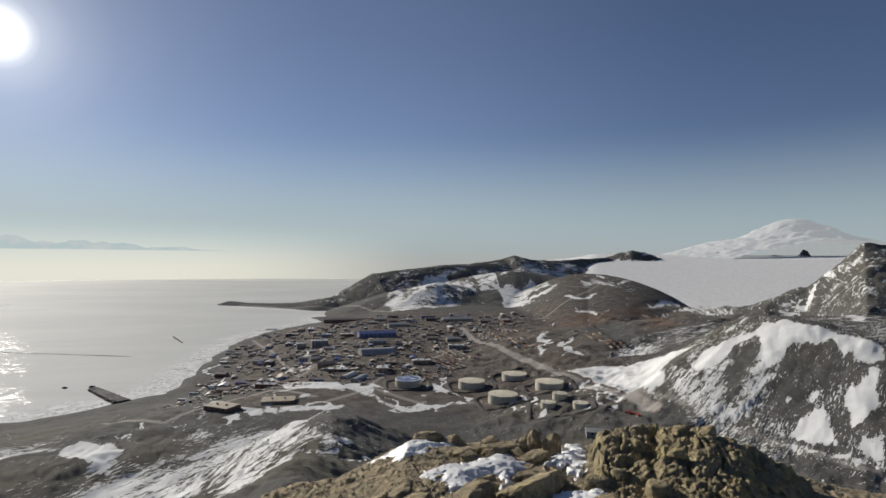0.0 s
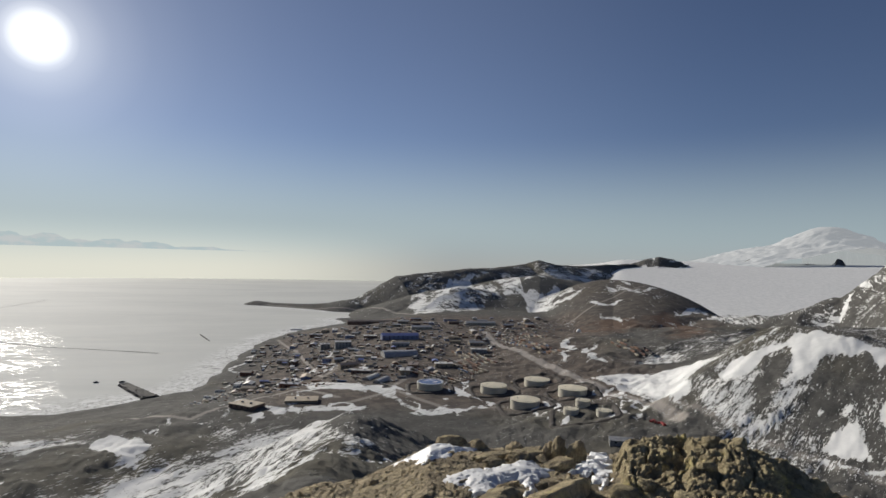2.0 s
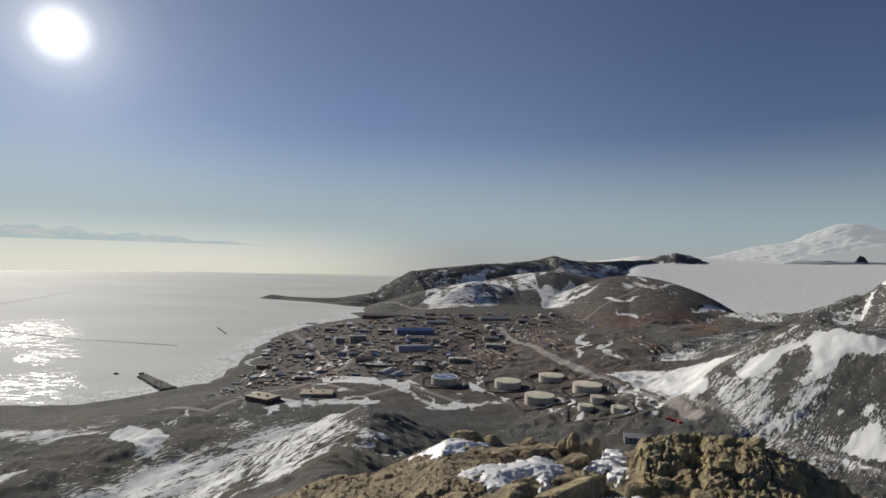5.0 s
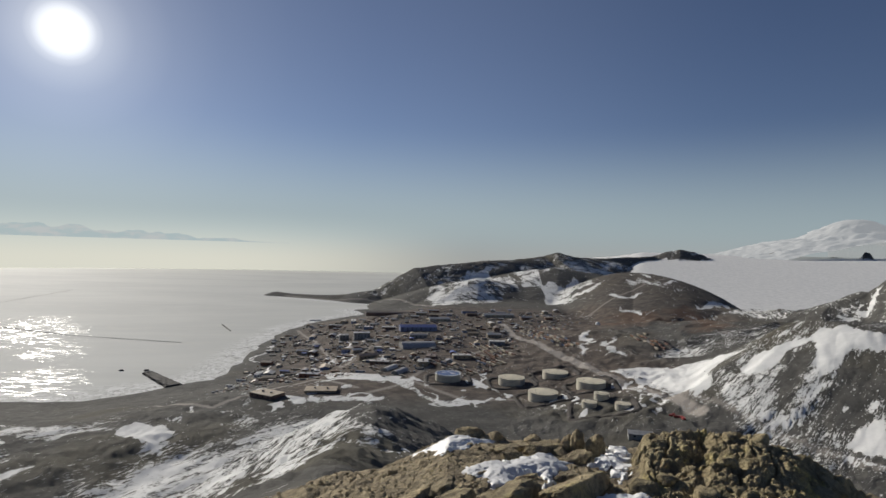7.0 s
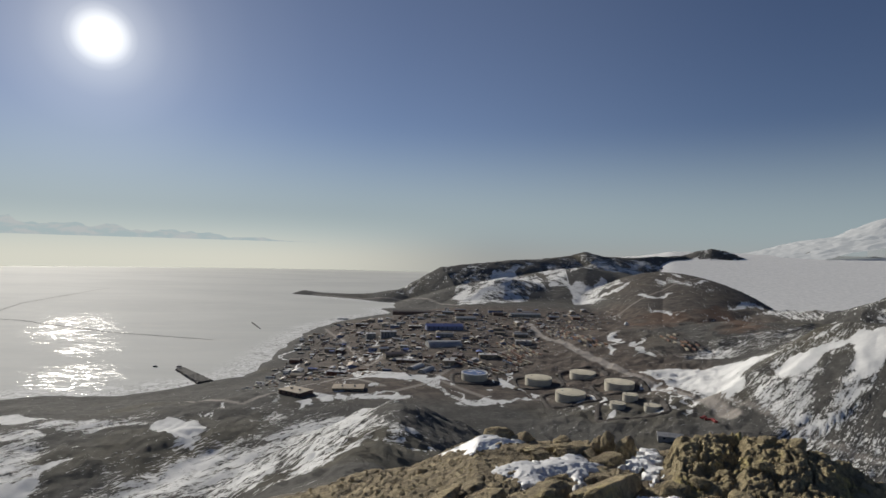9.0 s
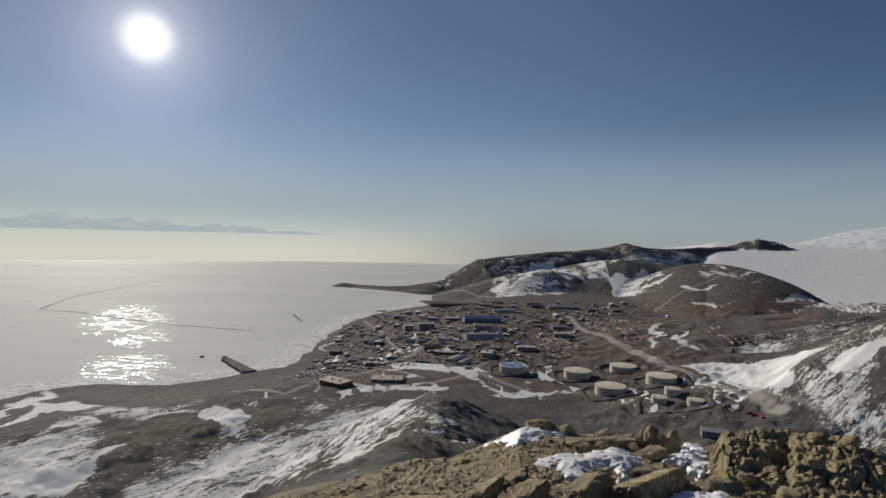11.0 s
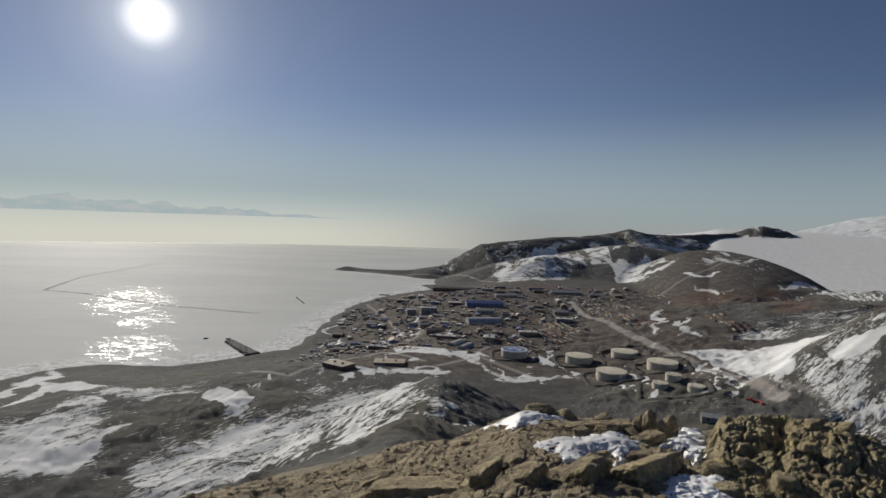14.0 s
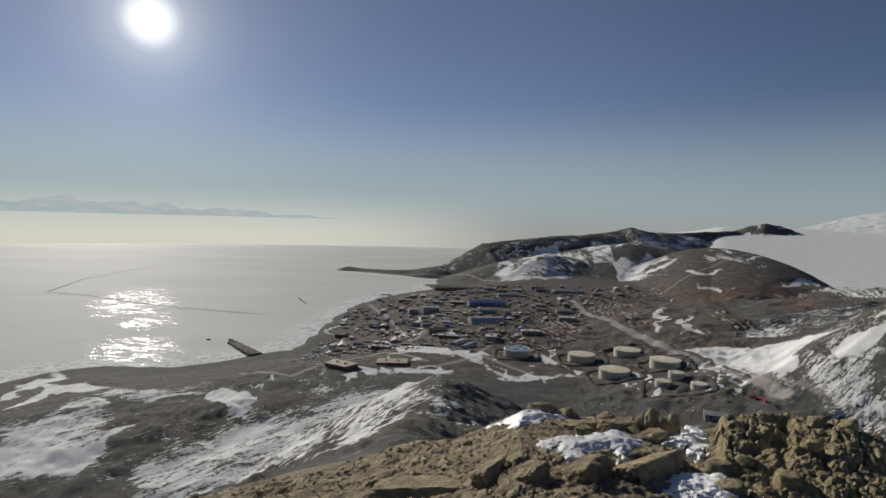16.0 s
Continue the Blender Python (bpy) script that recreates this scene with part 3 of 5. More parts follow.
HILL_FOOT_FIELDS = [
    (0.92, 4, [(367, 345), (378, 344), (395, 350), (402, 345), (394, 335), (384, 332), (376, 322), (361, 316), (348, 315), (344, 319), (356, 330)]),
    (0.9, 4, [(322, 348), (336, 348), (357, 349), (348, 336), (338, 326), (331, 313), (325, 322), (322, 333)]),
    (0.9, 4, [(314, 344), (321, 323), (328, 304), (333, 283), (329, 280), (323, 299), (317, 319), (310, 338)]),
    (0.84, 5, [(334, 310), (343, 306), (355, 301), (332, 282), (330, 295)]),
    (0.62, 7, [(319, 372), (321, 349), (332, 354), (330, 365)]),
]
BARE_FIELDS = [
    (-2.6, 4, [(318, 411), (338, 430), (355, 437), (376, 441), (368, 427), (345, 416), (323, 400), (312, 398)]),
    (-2.4, 4, [(354, 391), (376, 400), (396, 393), (403, 387), (390, 363), (394, 360), (388, 354), (370, 350), (367, 356), (357, 354), (345, 352), (335, 352), (331, 364), (340, 379)]),
    (0.68, 3, [(344, 374), (349, 373), (348, 368), (342, 368)]),
    (0.68, 3, [(356, 363), (363, 363), (366, 357), (358, 353), (349, 352)]),
]
PLATEAU_FIELDS = [
    (0.78, 7, [(893, 912), (901, 889), (888, 835), (901, 889), (878, 884), (866, 878), (837, 885), (842, 895)]),
    (0.72, 6, [(2374, 2341), (2598, 2484), (930, 899), (884, 821), (907, 894), (2108, 2108)]),
    (0.7, 5, [(810, 905), (827, 882), (834, 851), (829, 850), (812, 878)]),
    (0.68, 5, [(818, 796), (793, 731), (671, 591), (644, 569), (642, 595)]),
    (0.78, 6, [(747, 1235), (810, 1288), (905, 1360), (1328, 1823), (1494, 1742), (1444, 1671), (1274, 1719), (1168, 1723), (812, 1243)]),
]
SADDLE_FIELDS = [
    (0.72, 9, [(1380, 2074), (1584, 1848), (1507, 1752), (1364, 1842), (1316, 1942)]),
    (0.52, 10, [(895, 1332), (1389, 1619), (817, 983), (784, 989), (788, 1064), (806, 1146), (801, 1204)]),
    (0.44, 10, [(484, 784), (552, 785), (596, 778), (507, 684), (450, 663), (383, 660), (349, 684), (397, 728)]),
    (0.64, 8, [(589, 1320), (650, 1276), (665, 1234), (631, 1239), (583, 1292)]),
]
HEADLAND_FIELDS = [
    (0.62, 9, [(585, 2383), (459, 2316), (378, 2246), (334, 2141), (264, 1896), (218, 1776), (236, 1684), (293, 1835), (333, 1915), (399, 1907), (495, 2067), (504, 2250)]),
    (0.64, 8, [(216, 1757), (274, 1766), (338, 1783), (341, 1765), (269, 1680), (207, 1591)]),
    (0.51, 14, [(222, 2140), (365, 2230), (575, 2180), (531, 1863), (392, 1739), (204, 1634), (141, 1891)]),
    (0.47, 10, [(194, 2193), (257, 2271), (375, 2297), (353, 2224), (245, 2156)]),
]
CINDER_FIELDS = [
    (0.6, 9, [(569, 2198), (689, 2430), (611, 2023), (604, 1889), (657, 1906), (736, 1963), (723, 1721), (699, 1633), (654, 1674), (610, 1691), (606, 1528), (564, 1626), (544, 1722), (573, 1771), (558, 1879), (537, 1919)]),
    (0.7, 8, [(807, 2510), (895, 2497), (981, 2592), (933, 2497), (836, 2506)]),
    (0.52, 14, [(636, 2413), (936, 2504), (1362, 2873), (1280, 2669), (1044, 2459), (649, 2001)]),
    (0.72, 7, [(647, 1636), (707, 1642), (696, 1610), (641, 1586), (590, 1610), (593, 1642)]),
]
MOUND_FIELDS = [
    (0.52, 12, [(753, 1601), (795, 1511), (853, 1429), (792, 1384), (747, 1445), (730, 1533)]),
    (0.68, 7, [(811, 1654), (832, 1630), (814, 1572), (790, 1577)]),
    (0.62, 7, [(604, 1335), (625, 1281), (657, 1242), (643, 1227), (598, 1277)]),
]
SHORE_FIELDS = [
    (0.78, 4, [(-266, 342), (-220, 339), (-221, 358), (-225, 391), (-225, 420), (-237, 415), (-237, 387), (-247, 370), (-269, 385), (-276, 382), (-269, 364), (-273, 350)]),
    (0.54, 6, [(-294, 434), (-318, 478), (-294, 484), (-255, 436), (-239, 398), (-265, 401)]),
    (0.7, 3, [(-380, 492), (-408, 565), (-439, 620), (-476, 666), (-433, 645), (-309, 537), (-324, 526), (-394, 566), (-364, 509)]),
    (0.54, 4, [(-314, 544), (-268, 520), (-209, 516), (-205, 503), (-257, 498), (-293, 513)]),
    (0.82, 3, [(-204, 493), (-203, 529), (-178, 515), (-163, 495), (-166, 457), (-185, 474)]),
]
TRACK_FIELDS = [
    (0.62, 2, [(-67, 806), (-25, 752), (20, 707), (47, 694), (61, 711), (51, 652), (80, 595), (110, 591), (107, 578), (75, 575), (47, 636), (19, 686), (-52, 708)]),
    (0.62, 2, [(-69, 611), (-32, 614), (17, 606), (17, 592), (-31, 593), (-54, 585)]),
    (0.8, 3, [(-72, 640), (-56, 676), (-46, 650), (-52, 622), (-67, 619)]),
    (0.8, 3, [(-83, 616), (-63, 612), (-58, 584), (-71, 581)]),
]
YARD_FIELDS = [
    (0.75, 3, [(211, 601), (216, 593), (213, 527), (207, 524)]),
    (0.75, 3, [(122, 686), (136, 698), (145, 648), (135, 635)]),
    (0.7, 3, [(316, 836), (325, 839), (316, 785), (296, 749), (293, 759), (306, 783)]),
    (0.7, 3, [(356, 829), (368, 837), (347, 762), (349, 724), (341, 715), (335, 750)]),
]
SNOW_FIELDS = (PASS_FIELDS, HILL_FIELDS, HILL_FOOT_FIELDS, BARE_FIELDS, PLATEAU_FIELDS, SADDLE_FIELDS, HEADLAND_FIELDS, CINDER_FIELDS, MOUND_FIELDS, SHORE_FIELDS, TRACK_FIELDS, YARD_FIELDS)
# rusty cinder ground: strength, outline
CINDERS = [
    (0.5, [(702, 1234), (757, 1264), (756, 1200), (586, 835), (532, 791), (493, 807), (539, 929)]),
    (0.35, [(600, 1281), (657, 1242), (611, 1111), (426, 887), (522, 1218)]),
]
ROADS = [
    ([(291, 1213), (273, 1041), (267, 804), (279, 691), (279, 586), (282, 505), (279, 443)], 13, 1),
    ([(-12, 651), (-64, 711), (-105, 659), (-151, 578), (-220, 626)], 7, 0.8),
    ([(1, 627), (56, 682), (78, 636), (108, 588), (166, 603)], 7, 0.7),
    ([(289, 503), (303, 373), (317, 325), (329, 277)], 6, 0.6),
    ([(273, 1041), (204, 921), (154, 848), (97, 796), (50, 693)], 7, 0.6),
    ([(273, 1041), (219, 1095), (132, 1101), (20, 1021), (-37, 826)], 7, 0.6),
    ([(-37, 826), (-106, 1165), (-171, 1403)], 6, 0.8),
    ([(546, 1364), (786, 1514), (949, 1586), (1275, 1998), (1372, 2222)], 6, 0.7),
    ([(200, 1697), (37, 2122), (-187, 2254), (-339, 2363)], 7, 0.8),
]


def blob(x, y, cx, cy, ax, ay, bx, by, power):
    det = ax * by - ay * bx
    if abs(det) < 1e-3:
        return np.zeros(np.shape(x))
    u, v = (by * (x - cx) - bx * (y - cy)) / det, (ax * (y - cy) - ay * (x - cx)) / det
    return power * (1 - smooth(0.35, 1.35, np.sqrt(u * u + v * v)))


def field(x, y, outline, rag):
    """How far inside an outline a place lies: 0 well outside, 1 well inside, over a ragged border."""
    out = np.zeros(np.shape(x))
    xs, ys = [q[0] for q in outline], [q[1] for q in outline]
    m = (x > min(xs) - rag) & (x < max(xs) + rag) & (y > min(ys) - rag) & (y < max(ys) + rag)
    if np.any(m):
        d, _ = along([(*q, 0) for q in outline + outline[:1]], x[m], y[m])
        out[m] = smooth(-rag, rag, np.where(inside(outline, x[m], y[m]), d, -d))
    return out


def snow_cover(x, y, z, rock, hill, hollow):
    r, bearing = np.hypot(x, y), np.degrees(np.arctan2(x, y))
    # thin flecks in every hollow of the rough ground
    s = rock * (0.10 + 0.18 * hollow * smooth(1000, 1500, r) + 0.10 * smooth(1500, 1800, r)) + 0.07 * smooth(400, 700, r) * smooth(6, 20, z)
    s = np.maximum(s, 0.42 * smooth(33, 36, bearing) * smooth(52, 60, z) * (1 - smooth(900, 1100, r)) * (1 - hill))
    # the ice slope that fills the saddle
    s = np.maximum(s, np.maximum(smooth(2150, 2350, r), smooth(1640, 1760, r) * smooth(32, 34, bearing)) * smooth(19.5, 22.5, bearing + 1.2 * fbm(x / 240, y / 240, 75, 4)) * (1 - 0.95 * smooth(0.25, 0.5, rock)))
    s = np.maximum(s, 0.5 * smooth(2200, 2350, r) * smooth(14, 18, bearing) * (1 - smooth(2720, 2800, r)))
    s = np.maximum(s, 0.38 * smooth(38, 42, bearing) * smooth(700, 800, r) * (1 - smooth(1500, 1600, r)))
    # edges wander with the ground
    far = smooth(20, 60, r)
    size = 0.45 + far * (24 + 0.02 * r)
    wx = x + size * 0.55 * fbm(x / size, y / size, 71, 4, 0.6)
    wy = y + size * 0.55 * fbm(x / size, y / size, 79, 4, 0.6)
    for rows in SNOW_LISTS:
        for row in rows:
            s = np.maximum(s, blob(wx, wy, *row))
    # drifted fields and wind-bared ground with outlines of their own
    wx = x + (0.006 + 0.008 * smooth(1000, 1600, r)) * r * fbm(x / (0.02 * r + 4), y / (0.02 * r + 4), 171, 3, 0.6)
    wy = y + (0.006 + 0.016 * smooth(1000, 1600, r)) * r * fbm(x / (0.02 * r + 4), y / (0.02 * r + 4), 179, 3, 0.6)
    for fields in SNOW_FIELDS:
        for depth, rag, outline in fields:
            f = field(wx, wy, outline, rag * (1.3 if outline[0][1] < 1200 else 2.4))
            s = np.maximum(s, depth * f) if depth > 0 else s * (1 - f) - depth * 0.1 * f
    return s + 0.10 * hollow * smooth(300, 500, r) * (s > 0.2) * (s < 0.8)


def road_cover(x, y):
    s = np.zeros(np.shape(x))
    for line, width, strength in ROADS:
        d, _ = along([(*p, 0) for p in line], x, y)
        s = np.maximum(s, strength * (1 - smooth(width * 0.4, width * 0.62, d)))
    return s


def build_land():
    rings = np.concatenate([np.geomspace(0.0005, 2.5, 24, endpoint=False), np.geomspace(2.5, 14, 300, endpoint=False), np.geomspace(14, 120, 40, endpoint=False), np.linspace(120, 340, 90, endpoint=False),
                            np.linspace(340, 1500, 280, endpoint=False), np.linspace(1500, 2900, 220, endpoint=False), np.geomspace(2900, 4950, 60)])
    turns = np.concatenate([np.linspace(-46, 58, 900, endpoint=False), np.linspace(58, 314, 90, endpoint=False)])
    b, r = np.meshgrid(np.radians(turns), rings)
    x, y = r * np.sin(b), r * np.cos(b)
    z, rock, hill, hollow = height(x, y, True, True)
    me = grid_mesh("ground", np.stack([x, y, z], -1).reshape(-1, 3), len(rings), len(turns), TERRAIN, closed=True)
    LAND.update(rings=rings, z=z)
    bearing = np.where(np.degrees(b) > 180, np.degrees(b) - 360, np.degrees(b))
    near = 1 - smooth(25, 110, r)
    town = smooth(-12, -6, bearing) * smooth(560, 640, r) * (1 - smooth(36, 38, bearing)) * (1 - smooth(70, 90, z)) * smooth(3, 6, z)
    town = town * (1 - smooth(1500, 1700, r))
    # brown cinder slopes behind the yards
    town = np.maximum(town, 0.55 * smooth(20, 23, bearing) * (1 - smooth(33, 36, bearing)) * smooth(1350, 1450, r) * (1 - smooth(1950, 2100, r)))
    # wind and creep draw the snow out along each slope's own line
    turn = np.radians(np.where(bearing < 5, 38.0, np.where(bearing > 40, np.where(r < 720, 60.0, 135.0), np.where(r < 900, 66.0, 84.0))))
    u, v = x * np.sin(turn) + y * np.cos(turn), x * np.cos(turn) - y * np.sin(turn)
    k = np.where(bearing < 5, 0.75, 1.0) * (1 + smooth(900, 2600, r) * 1.6)
    flow = np.stack([u / (np.where(bearing < 5, 36, np.where(r < 900, 14, 20)) * k), v / (np.where(bearing < 5, 6.6, np.where(r < 900, 3.4, 4.5)) * k), z / 20], -1)
    wx, wy = x + 25 * fbm(x / 40, y / 40, 191, 4), y + 40 * fbm(x / 40, y / 40, 193, 4)
    rust = sum(strength * field(wx, wy, outline, 30) for strength, outline in CINDERS)
    even = np.maximum(smooth(1950, 2250, r) * smooth(20, 24, bearing), field(x, y, PASS_FIELDS[0][2], 8))
    for name, value in (("rust", rust), ("smooth_snow", even), ("snow", snow_cover(x, y, z, rock, hill, hollow)), ("town", town), ("road", road_cover(x, y)), ("summit", near)):
        a = me.attributes.new(name, "FLOAT", "POINT")
        a.data.foreach_set("value", value.astype(np.float32).ravel())
    a = me.attributes.new("flow", "FLOAT_VECTOR", "POINT")
    a.data.foreach_set("vector", flow.astype(np.float32).ravel())
    return tagged(new("ground", me), "dark volcanic scoria ground patched with old snow", "ground", kind="structure")


build_land()


# wet, freshly glazed patches: bearing, reach, half depth, half width
WET = [(-27.8, 1010, 180, 110), (-28, 1580, 420, 150), (-27, 1250, 130, 90)]


def build_sea_ice():
    rings = np.concatenate([np.linspace(300, 2400, 170, endpoint=False), np.geomspace(2400, 4950, 40)])
    turns = np.radians(np.arange(-100, 60, 0.4))
    b, r = np.meshgrid(turns, rings)
    x, y = r * np.sin(b), r * np.cos(b)
    z = 0.5 + 0.2 * fbm(x / 120, y / 120, 51, 3)
    me = grid_mesh("sea_ice", np.stack([x, y, z], -1).reshape(-1, 3), len(rings), len(turns), ICE)
    wet = np.zeros(x.shape)
    for bearing, reach, deep, wide_ in WET:
        cx, cy = polar(bearing, reach)
        sa, ca = math.sin(radians(bearing)), math.cos(radians(bearing))
        u, v = (x - cx) * sa + (y - cy) * ca, (x - cx) * ca - (y - cy) * sa
        wet = np.maximum(wet, 1 - smooth(0.3, 1.4, np.hypot(u / deep, v / wide_)))
    shore = along([(*p, 0) for p in COAST[:20]], x, y)[0]
    for name, value in (("wet", wet), ("shore", 1 - smooth(20, 75, shore))):
        at = me.attributes.new(name, "FLOAT", "POINT")
        at.data.foreach_set("value", value.astype(np.float32).ravel())
    tagged(new("sea_ice", me), "pale flat sea ice with wet shining patches", "sea ice", kind="structure")


build_sea_ice()

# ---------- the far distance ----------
HAZE = make_haze_glow("far_haze", (0.385, 0.393, 0.378), (0.345, 0.405, 0.43), 60, 520, sunny=(1.95, 1.89, 1.70))


def ring_wall(name, reach, foot, top, mat, label, start=-180, end=180, profile=None):
    turns = np.radians(np.arange(start, end + 0.01, 0.25))
    levels = np.linspace(0, 1, 9)
    b, lv = np.meshgrid(turns, levels)
    h = top if profile is None else profile(np.degrees(b))
    x, y, z = reach * np.sin(b), reach * np.cos(b), foot + (h - foot) * lv
    me = grid_mesh(name, np.stack([x, y, z], -1).reshape(-1, 3), len(levels), len(turns), mat)
    ob = new(name, me)
    ob.visible_shadow = False
    return tagged(ob, label, "backdrop", kind="structure")


# self-lit wall stands in for the haze beyond the ice edge
ring_wall("backdrop_haze", 4900, -5, 530, HAZE, "glowing backdrop of bright pale haze over the far ice")

HAZY_VOLCANO_SNOW = plain("hazy_volcano_snow", (0.80, 0.80, 0.80), 0.6, 0, 0.06, 0.004, relief=3.0)
vn, vl = HAZY_VOLCANO_SNOW.node_tree.nodes, HAZY_VOLCANO_SNOW.node_tree.links
air = vn.new("ShaderNodeEmission")  # haze painted as glow in the snow: forty kilometres of bright air before it
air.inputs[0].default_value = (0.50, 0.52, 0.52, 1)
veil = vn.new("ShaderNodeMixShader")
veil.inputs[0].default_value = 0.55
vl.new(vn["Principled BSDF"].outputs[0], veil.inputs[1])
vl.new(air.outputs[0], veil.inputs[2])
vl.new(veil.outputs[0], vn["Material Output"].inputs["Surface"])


def build_volcano():
    n = 160
    cx, cy = polar(43.3, 4500)
    u, w = np.meshgrid(np.linspace(-1, 1, n), np.linspace(-1, 1, n))
    x, y = cx + u * 1150, cy + w * 420
    d = np.hypot(x - cx, y - cy)
    out = np.hypot((x - cx) * np.where(u < 0, 1.0, 1.08), y - cy)
    out = out + 26 * fbm(x / 160, y / 160, 61, 4) * smooth(60, 300, out)
    z = np.interp(out, (0, 55, 110, 200, 280, 360, 540, 730, 900, 1100), (476, 474, 460, 414, 372, 338, 303, 250, 205, 150))
    z = z + (5 * fbm(x / 70, y / 70, 63, 4) + 5 * ridged(x / 90, y / 90, 67)) * smooth(40, 200, d)
    keep = np.hypot(x, y) < 4940
    z = np.where(keep, z, -5)
    me = grid_mesh("volcano", np.stack([x, y, z], -1).reshape(-1, 3), n, n, HAZY_VOLCANO_SNOW)
    tagged(new("volcano", me), "distant snow-covered volcano with haze glow painted in, above low haze", "volcano")


build_volcano()

# the range glows in pale haze colours of its own, unlit by the sun
RANGE_GLOW = make_haze_glow("far_range_glow", (0.33, 0.40, 0.44), (0.42, 0.48, 0.50), 400, 500, (0.52, 0.55, 0.55))


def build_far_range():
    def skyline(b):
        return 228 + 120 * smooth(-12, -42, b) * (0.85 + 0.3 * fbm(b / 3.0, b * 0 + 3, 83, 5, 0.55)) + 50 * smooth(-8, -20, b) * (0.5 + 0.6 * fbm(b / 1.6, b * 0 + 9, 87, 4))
    ring_wall("backdrop_range", 4860, 226, 0, RANGE_GLOW, "glowing pale blue backdrop of a far mountain range under low cloud", -70, -8, skyline)


build_far_range()


# ---------- fuel tanks ----------
def make_tank(x, y, radius, tall, roof_mat, label):
    base = ground(x, y)
    tank = thing("fuel_tank", label, "tank", pose(x, y, base), "fuel tanks")
    bm = bmesh.new()
    bmesh.ops.create_cone(bm, cap_ends=True, segments=72, radius1=radius, radius2=radius, depth=tall + 2, matrix=pose(0, 0, tall / 2 - 1))
    part("shell", bm, TANK_SHELL, tank)
    for k in range(1, 4):
        bm = bmesh.new()
        bmesh.ops.create_cone(bm, segments=72, radius1=radius + 0.08, radius2=radius + 0.08, depth=0.25, matrix=pose(0, 0, tall * k / 4))
        part("weld_band", bm, TANK_SHELL, tank)
    bm = bmesh.new()
    bmesh.ops.create_cone(bm, cap_ends=True, segments=72, radius1=radius + 0.3, radius2=radius * 0.04, depth=radius * 0.06, matrix=pose(0, 0, tall + radius * 0.03))
    part("roof", bm, roof_mat, tank)
    if roof_mat is BLUE_ROOF:
        for k, (px, py, pr) in enumerate(((-0.3, 0.2, 0.30), (0.35, -0.2, 0.26), (0.1, 0.5, 0.2), (0.2, 0.05, 0.14))):
            bm = bmesh.new()
            bmesh.ops.create_cone(bm, cap_ends=True, segments=14, radius1=radius * pr, radius2=radius * pr * 0.9, depth=0.12, matrix=pose(px * radius, py * radius, tall + radius * 0.06 * (1 - math.hypot(px, py)) + 0.1, 0, 0, k * 40) @ Matrix.Diagonal((1, 0.5, 1, 1)))
            part("snow_patch", bm, RIM_WHITE, tank, "thin white snow patch")
        bm = bmesh.new()
        for k in range(72):
            a, b = 2 * math.pi * k / 72, 2 * math.pi * (k + 1) / 72
            rows = [[bm.verts.new((q * math.cos(w), q * math.sin(w), h)) for q, h in ((radius + 0.35, tall - 0.5), (radius + 0.35, tall + 0.55), (radius - 1.6, tall + 0.55), (radius - 1.6, tall))] for w in (a, b)]
            for j in range(3):
                bm.faces.new((rows[0][j], rows[1][j], rows[1][j + 1], rows[0][j + 1]))
        bmesh.ops.remove_doubles(bm, verts=bm.verts[:], dist=0.01)
        part("rim", bm, RIM_WHITE, tank, "white rim")
    bm = bmesh.new()
    for k in range(72):
        a, b = 2 * math.pi * k / 72, 2 * math.pi * (k + 1) / 72
        p, q = (radius * math.cos(a), radius * math.sin(a)), (radius * math.cos(b), radius * math.sin(b))
        tube(bm, (*p, tall + 1.1), (*q, tall + 1.1), 0.06, 4)
        if k % 3 == 0:
            tube(bm, (*p, tall), (*p, tall + 1.1), 0.06, 4)
    part("guard_rail", bm, RAIL, tank, "thin steel guard rail")
    bm = bmesh.new()
    steps = int(tall / 0.35)
    for k in range(steps):
        a = math.radians(200) + k * 1.0 / radius
        box(bm, (radius + 0.1) * math.cos(a) - 0.5, (radius + 0.1) * math.sin(a) - 0.5, k * tall / steps,
            (radius + 0.1) * math.cos(a) + 0.5, (radius + 0.1) * math.sin(a) + 0.5, k * tall / steps + 0.12)
    part("spiral_stair", bm, RAIL, tank, "steel spiral stair")
    for dx, dy in ((0.3, 0.4), (-0.5, 0.1)):
        bm = bmesh.new()
        tube(bm, (dx * radius, dy * radius, tall), (dx * radius, dy * radius, tall + 1.6), 0.35, 10)
        part("roof_vent", bm, RAIL, tank)
    return tank


TANKS = [(98.4, 687.9, 15.8, BLUE_ROOF, "round cream fuel tank with a blue and white roof"),
         (173.0, 666.8, 15.8, TANK_ROOF, "large round cream-painted steel fuel tank"),
         (232.9, 683.1, 15.8, TANK_ROOF, "large round cream-painted steel fuel tank"),
         (187.9, 588.8, 15.8, TANK_ROOF, "large round cream-painted steel fuel tank"),
         (246.8, 602.0, 15.8, TANK_ROOF, "large round cream-painted steel fuel tank")]
for x, y, rad, mat, label in TANKS:
    make_tank(x, y, rad, 8.0, mat, label)
for x, y in ((212.2, 520.3), (230.3, 534.5), (237.0, 500.8)):
    make_tank(x, y, 7.2, 5.0, TANK_ROOF, "small round cream-painted steel fuel tank")


